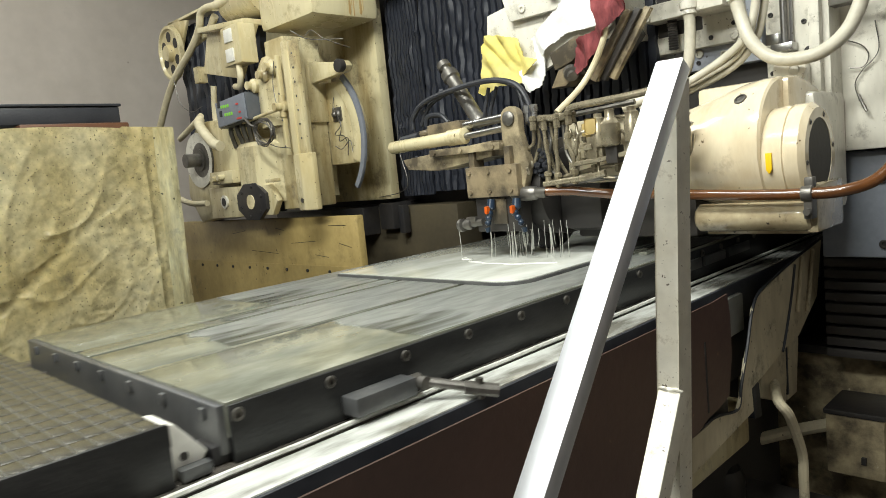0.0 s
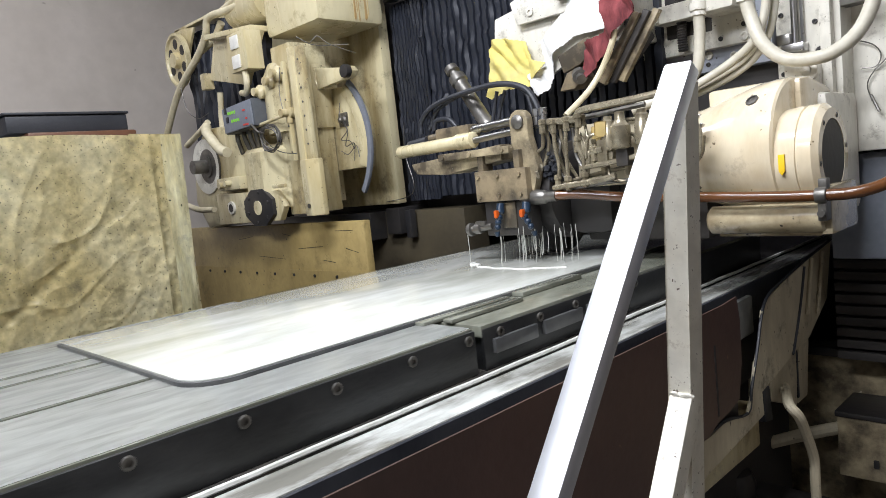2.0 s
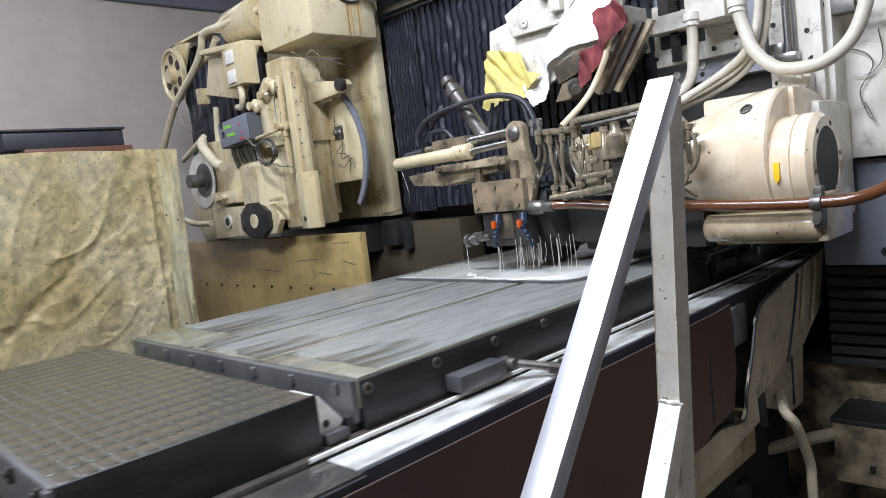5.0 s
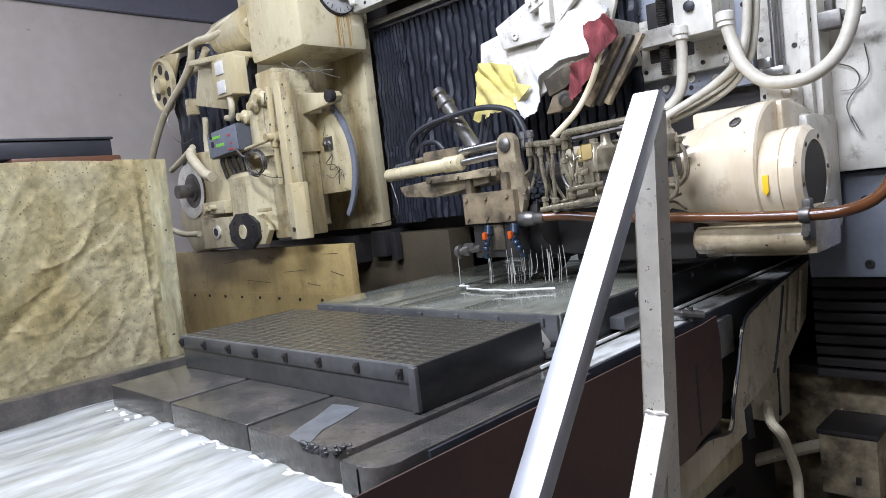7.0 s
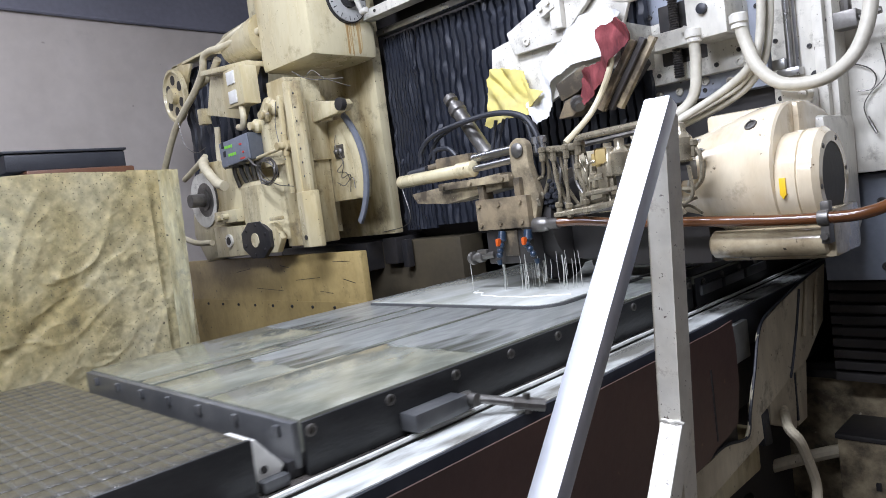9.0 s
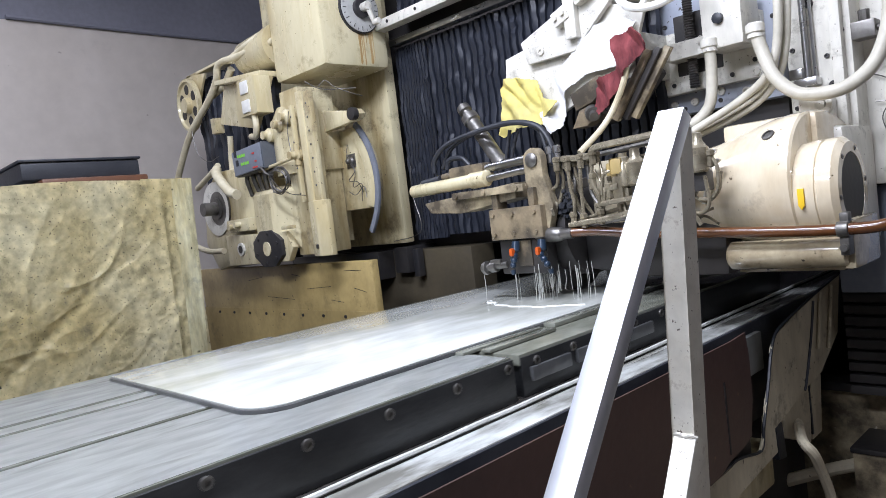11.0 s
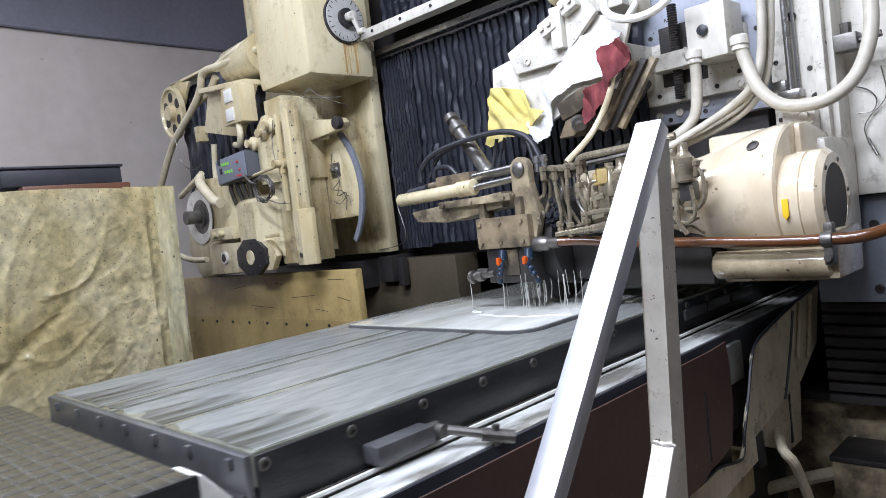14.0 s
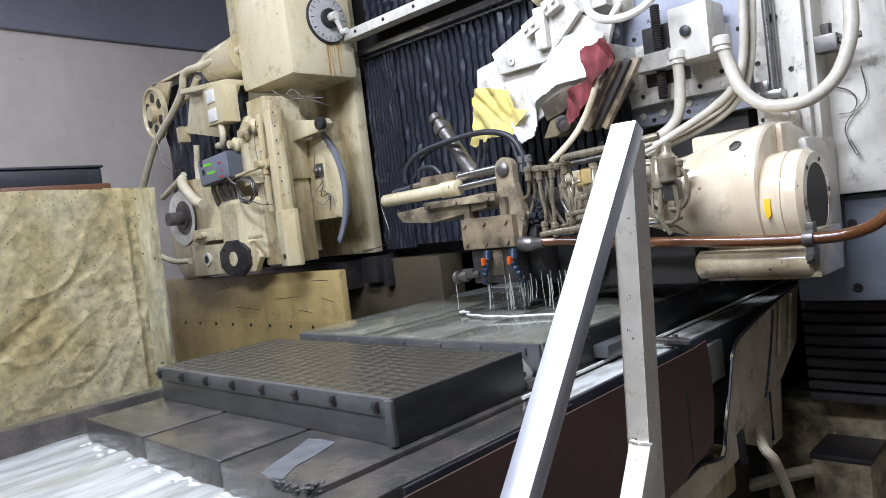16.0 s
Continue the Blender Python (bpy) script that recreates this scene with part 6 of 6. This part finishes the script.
def rag(outline, y, mat, loc, label, fold, seed):
    """A crumpled cloth hanging in folds, cut to an outline in x and z."""
    xs, zs = [p[0] for p in outline], [p[1] for p in outline]
    bm = fresh()
    n = 46
    g = {}

    def inside(x, z):
        c = False
        for (xa, za), (xb, zb) in zip(outline, outline[1:] + outline[:1]):
            if (za > z) != (zb > z) and x < (xb - xa) * (z - za) / (zb - za) + xa:
                c = not c
        return c
    for i in range(n + 1):
        for j in range(n + 1):
            x, z = min(xs) + (max(xs) - min(xs)) * i / n, min(zs) + (max(zs) - min(zs)) * j / n
            w = fold * (abs(noise.noise(Vector((x * 15 + z * 9, z * 6, seed)))) * 1.7 + 0.22 * noise.noise(Vector((x * 40, z * 30, seed + 2))))
            g[i, j] = bm.verts.new((x, y - w, z))
    for i in range(n):
        for j in range(n):
            x, z = min(xs) + (max(xs) - min(xs)) * (i + 0.5) / n, min(zs) + (max(zs) - min(zs)) * (j + 0.5) / n
            if inside(x, z):
                bm.faces.new((g[i, j], g[i + 1, j], g[i + 1, j + 1], g[i, j + 1]))
    bmesh.ops.delete(bm, geom=[v for v in bm.verts if not v.link_faces], context="VERTS")
    for _ in range(2):
        bmesh.ops.smooth_vert(bm, verts=[v for v in bm.verts if v.is_boundary], factor=0.5, use_axis_x=True, use_axis_y=True, use_axis_z=True)
    bmesh.ops.solidify(bm, geom=bm.faces[:], thickness=0.003)
    RIDERS.append(lone("rag", bm, mat, loc, label, "rag", "rags on the cover"))


rag([(-1.31, 1.576), (-1.232, 1.551), (-1.211, 1.498), (-1.169, 1.482), (-1.183, 1.459), (-1.218, 1.447), (-1.215, 1.425), (-1.319, 1.428), (-1.383, 1.411), (-1.40, 1.423), (-1.376, 1.456), (-1.372, 1.525), (-1.374, 1.557), (-1.346, 1.579)], 1.612, yellow_cloth, (-1.27, 1.6, 1.5), "crumpled yellow rag draped on the cover", 0.030, 3)
rag([(-1.067, 1.649), (-0.96, 1.658), (-0.913, 1.627), (-0.96, 1.593), (-0.965, 1.528), (-1.065, 1.533), (-1.124, 1.512), (-1.152, 1.488), (-1.148, 1.444), (-1.171, 1.407), (-1.203, 1.392), (-1.222, 1.409), (-1.235, 1.46), (-1.18, 1.49), (-1.19, 1.54), (-1.141, 1.576)], 1.618, white_cloth, (-1.08, 1.61, 1.5), "grey-stained white rag draped on the cover", 0.016, 14)
rag([(-0.95, 1.599), (-0.904, 1.608), (-0.879, 1.581), (-0.875, 1.556), (-0.909, 1.528), (-0.935, 1.501), (-0.97, 1.462), (-1.002, 1.436), (-1.039, 1.408), (-1.049, 1.426), (-1.03, 1.467), (-1.03, 1.486), (-1.017, 1.502), (-0.982, 1.514), (-0.954, 1.526), (-0.959, 1.588)], 1.590, red_cloth, (-0.95, 1.58, 1.5), "dark red rag hanging over the cover", 0.040, 20)

wheel = thing("hand_wheel", (-0.86, 1.62, 1.70), "pale cream hand wheel on the head", "hand wheel")
c, ax = Vector((-0.855, 1.60, 1.70)), Vector((0.25, -0.75, 0.6)).normalized()
u = ax.orthogonal().normalized()
v = ax.cross(u)
bm = fresh()
ring = [c + 0.082 * (math.cos(2 * math.pi * k / 40) * u + math.sin(2 * math.pi * k / 40) * v) for k in range(41)]
tube(bm, ring, 0.010, 10, 1)
part("rim", bm, white_plastic, wheel)
bm = fresh()
for k in range(3):
    a = 2 * math.pi * k / 3 + 0.5
    cyl(bm, c - ax * 0.012, c + 0.08 * (math.cos(a) * u + math.sin(a) * v), 0.009, 0.007, seg=10)
part("spoke", bm, white_plastic, wheel)
bm = fresh()
lathe(bm, c - ax * 0.05, ax, [(0, 0.024), (0.04, 0.024), (0.05, 0.02), (0.055, 0.012)], 20)
part("hub", bm, cream_pale, wheel)
bm = fresh()
lathe(bm, (-1.16, 1.70, 1.80), (0.9, -0.2, 0.3), [(0, 0.03), (0.004, 0.036), (0.12, 0.036), (0.125, 0.03)], 24)
part("shaft_cover", box(fresh(), -1.1, -0.95, 1.70, 1.86, 1.72, 1.90, 0.01), cream_pale, wheel)
part("shaft_motor", bm, cream, wheel)

RIDERS += [right, wrench, driver, dresser, mani, brown_hose, cable, loose, dark_conduit, vent, cover, wheel]

# ---- handrail in front of the machine ----
railing = thing("handrail", (-0.29, 0.55, 0), "cream steel post with a slanted aluminium channel", "handrail")


def beam(bm, p0, p1, w, h, up, bev=0.0015):
    """A bar of w by h from p0 to p1, its wide face towards up."""
    p0, p1 = Vector(p0), Vector(p1)
    d = (p1 - p0).normalized()
    n = (Vector(up) - d * d.dot(Vector(up))).normalized()
    s = d.cross(n)
    m = Matrix((s, n, d)).transposed()
    L = (p1 - p0).length
    vs = bmesh.ops.create_cube(bm, size=1.0)["verts"]
    for q in vs:
        q.co = m @ Vector((q.co.x * w, q.co.y * h, q.co.z * L)) + (p0 + p1) / 2
    bmesh.ops.bevel(bm, geom=list({e for q in vs for e in q.link_edges}), offset=bev, segments=2, profile=0.6, affect="EDGES")
    return bm


part("post", beam(fresh(), (-0.3530, 0.551, 0.0), (-0.2849, 0.551, 1.262), 0.0204, 0.020, (0, -1, 0)), chipped, railing, "chipped cream square tube")
channel = part("channel", beam(fresh(), (-0.2721, 0.5310, 1.2715), (-0.2943, 0.1890, 0.7950), 0.023, 0.015, (0, -0.813, 0.582), 0.002), alu, railing, "bright aluminium channel")
part("brace", beam(fresh(), (-0.2973, 0.5490, 1.000), (-0.2973, 0.3200, 0.640), 0.0204, 0.020, (0, -0.85, 0.5)), chipped, railing, "cream slanted brace")
bm = fresh()
tube(bm, [(-0.3075, 0.541, 1.002), (-0.303, 0.5395, 1.004), (-0.298, 0.540, 1.002), (-0.292, 0.5395, 1.004), (-0.2868, 0.541, 1.002)], 0.0018, 7, 4, ribs=0.2)
part("weld", bm, cream_pale, railing, "rough weld bead")

# ---- falling coolant ----
STREAMS = []
random.seed(31)
for k in range(30):
    x = random.choice((random.gauss(-1.135, 0.03), random.gauss(-1.085, 0.03), random.uniform(-1.20, -0.97)))
    y = 1.365 + 0.06 * random.random()
    top = 1.03 + 0.03 * random.random()
    end = 0.9675 + (0.04 * random.random() if k % 3 == 0 else 0)
    r = 0.0006 + 0.0012 * random.random() ** 2
    bm = tube(fresh(), [(x, y, top), (x + 0.002 * random.random(), y, (top + end) / 2), (x + 0.008 * (random.random() - 0.45), y - 0.006 * random.random(), end)], r, 6, 5)
    STREAMS.append(lone("coolant_stream", bm, stream_mat, (x, y, end), "thin falling stream of milky coolant", "coolant", "streams under the nozzles", kind=""))
bm = fresh()
tube(bm, [(-1.296, 1.365, 1.04), (-1.295, 1.365, 1.0), (-1.296, 1.365, 0.967)], 0.0012, 6)
STREAMS.append(lone("coolant_stream", bm, stream_mat, (-1.296, 1.365, 0.967), "thin dripping thread of coolant", "coolant", "streams under the nozzles"))
bm = fresh()
pts = [(-1.10 + 0.17 * math.cos(t) + 0.012 * noise.noise(Vector((t * 3, 0, 0))), 1.36 + 0.08 * math.sin(t) + 0.022 * noise.noise(Vector((t * 2.5, 5, 0))), 0.9668) for t in [math.pi * (1.05 + 0.8 * q / 24) for q in range(25)]]
tube(bm, pts, 0.0030, 6, 2)
ripple = lone("coolant_ripple", bm, white_foam, (-1.13, 1.36, 0.9665), "white rim of foam round the falling coolant", "coolant")
STREAMS.append(ripple)


# ---- what moves ----
TRAVEL = [(0.0, -0.725), (0.5, -0.900), (1.0, -1.083), (1.5, -1.266), (2.0, -1.418), (2.3, -1.450), (2.5, -1.444), (3.0, -1.322), (3.5, -1.127), (4.0, -0.926), (4.2, -0.843),
          (5.0, -0.530), (5.8, -0.270), (6.3, -0.142), (6.5, -0.072), (6.85, 0.0), (7.0, 0.0), (7.5, -0.118), (8.0, -0.286), (8.5, -0.452), (9.0, -0.627), (9.2, -0.699),
          (10.0, -0.990), (10.8, -1.275), (11.3, -1.420), (11.55, -1.455), (12.0, -1.400), (12.5, -1.220), (13.0, -1.035), (13.5, -0.860), (14.0, -0.684), (14.5, -0.509),
          (15.0, -0.340), (15.5, -0.165), (16.0, -0.024)]


# the right head's slow cross feed along the rail
FEED = [(0.0, -0.0250), (2.0, -0.0168), (4.0, -0.0110), (7.0, 0.0), (9.0, 0.0058), (11.5, 0.0156), (14.0, 0.0245), (16.0, 0.0305)]


# how far the coolant's front stands back from the chuck's near end
FRONT = [(0.0, 0.15), (0.5, 0.02), (1.0, -0.12), (1.4, -0.24), (2.3, -0.24), (4.2, -0.24), (5.0, -0.14), (5.6, 0.06), (6.3, 0.36), (6.85, 0.58), (7.5, 0.52), (8.0, 0.40), (8.5, 0.29), (9.0, 0.17), (9.2, 0.12),
         (9.7, -0.02), (10.2, -0.12), (10.6, -0.24), (11.5, -0.24), (14.2, -0.24), (14.6, -0.16), (15.2, 0.04), (16.0, 0.34)]


def level(rows, t):
    for (ta, a), (tb, b) in zip(rows, rows[1:]):
        if t <= tb:
            return a + (b - a) * (t - ta) / (tb - ta)
    return rows[-1][1]


def motions():
    for ob, lag in FILMS:
        x, y, z = ROOT[ob.name]
        times = sorted({r[0] for r in TRAVEL} | {r[0] for r in FRONT})
        walk(ob, [(t, pose(x, y + level(TRAVEL, t) + max(0.0, level(FRONT, t) + lag), z)) for t in times])
    for ob in MOVERS:
        x, y, z = ROOT[ob.name]
        walk(ob, [(t, pose(x, y + s, z)) for t, s in TRAVEL])
    for ob in RIDERS:
        x, y, z = ROOT[ob.name]
        walk(ob, [(t, pose(x + s, y, z)) for t, s in FEED])
    rnd = random.Random(5)
    for ob in STREAMS:
        x, y, z = ROOT[ob.name]
        amp = 0.004 if ob is not ripple else 0.010
        walk(ob, [(0.4 * k, pose(x + level(FEED, 0.4 * k) + amp * (rnd.random() - 0.5), y + amp * (rnd.random() - 0.5), z, 0, 4 * (rnd.random() - 0.5) if ob is not ripple else 0, 8 * rnd.random() if ob is not ripple else 0)) for k in range(41)])


motions()
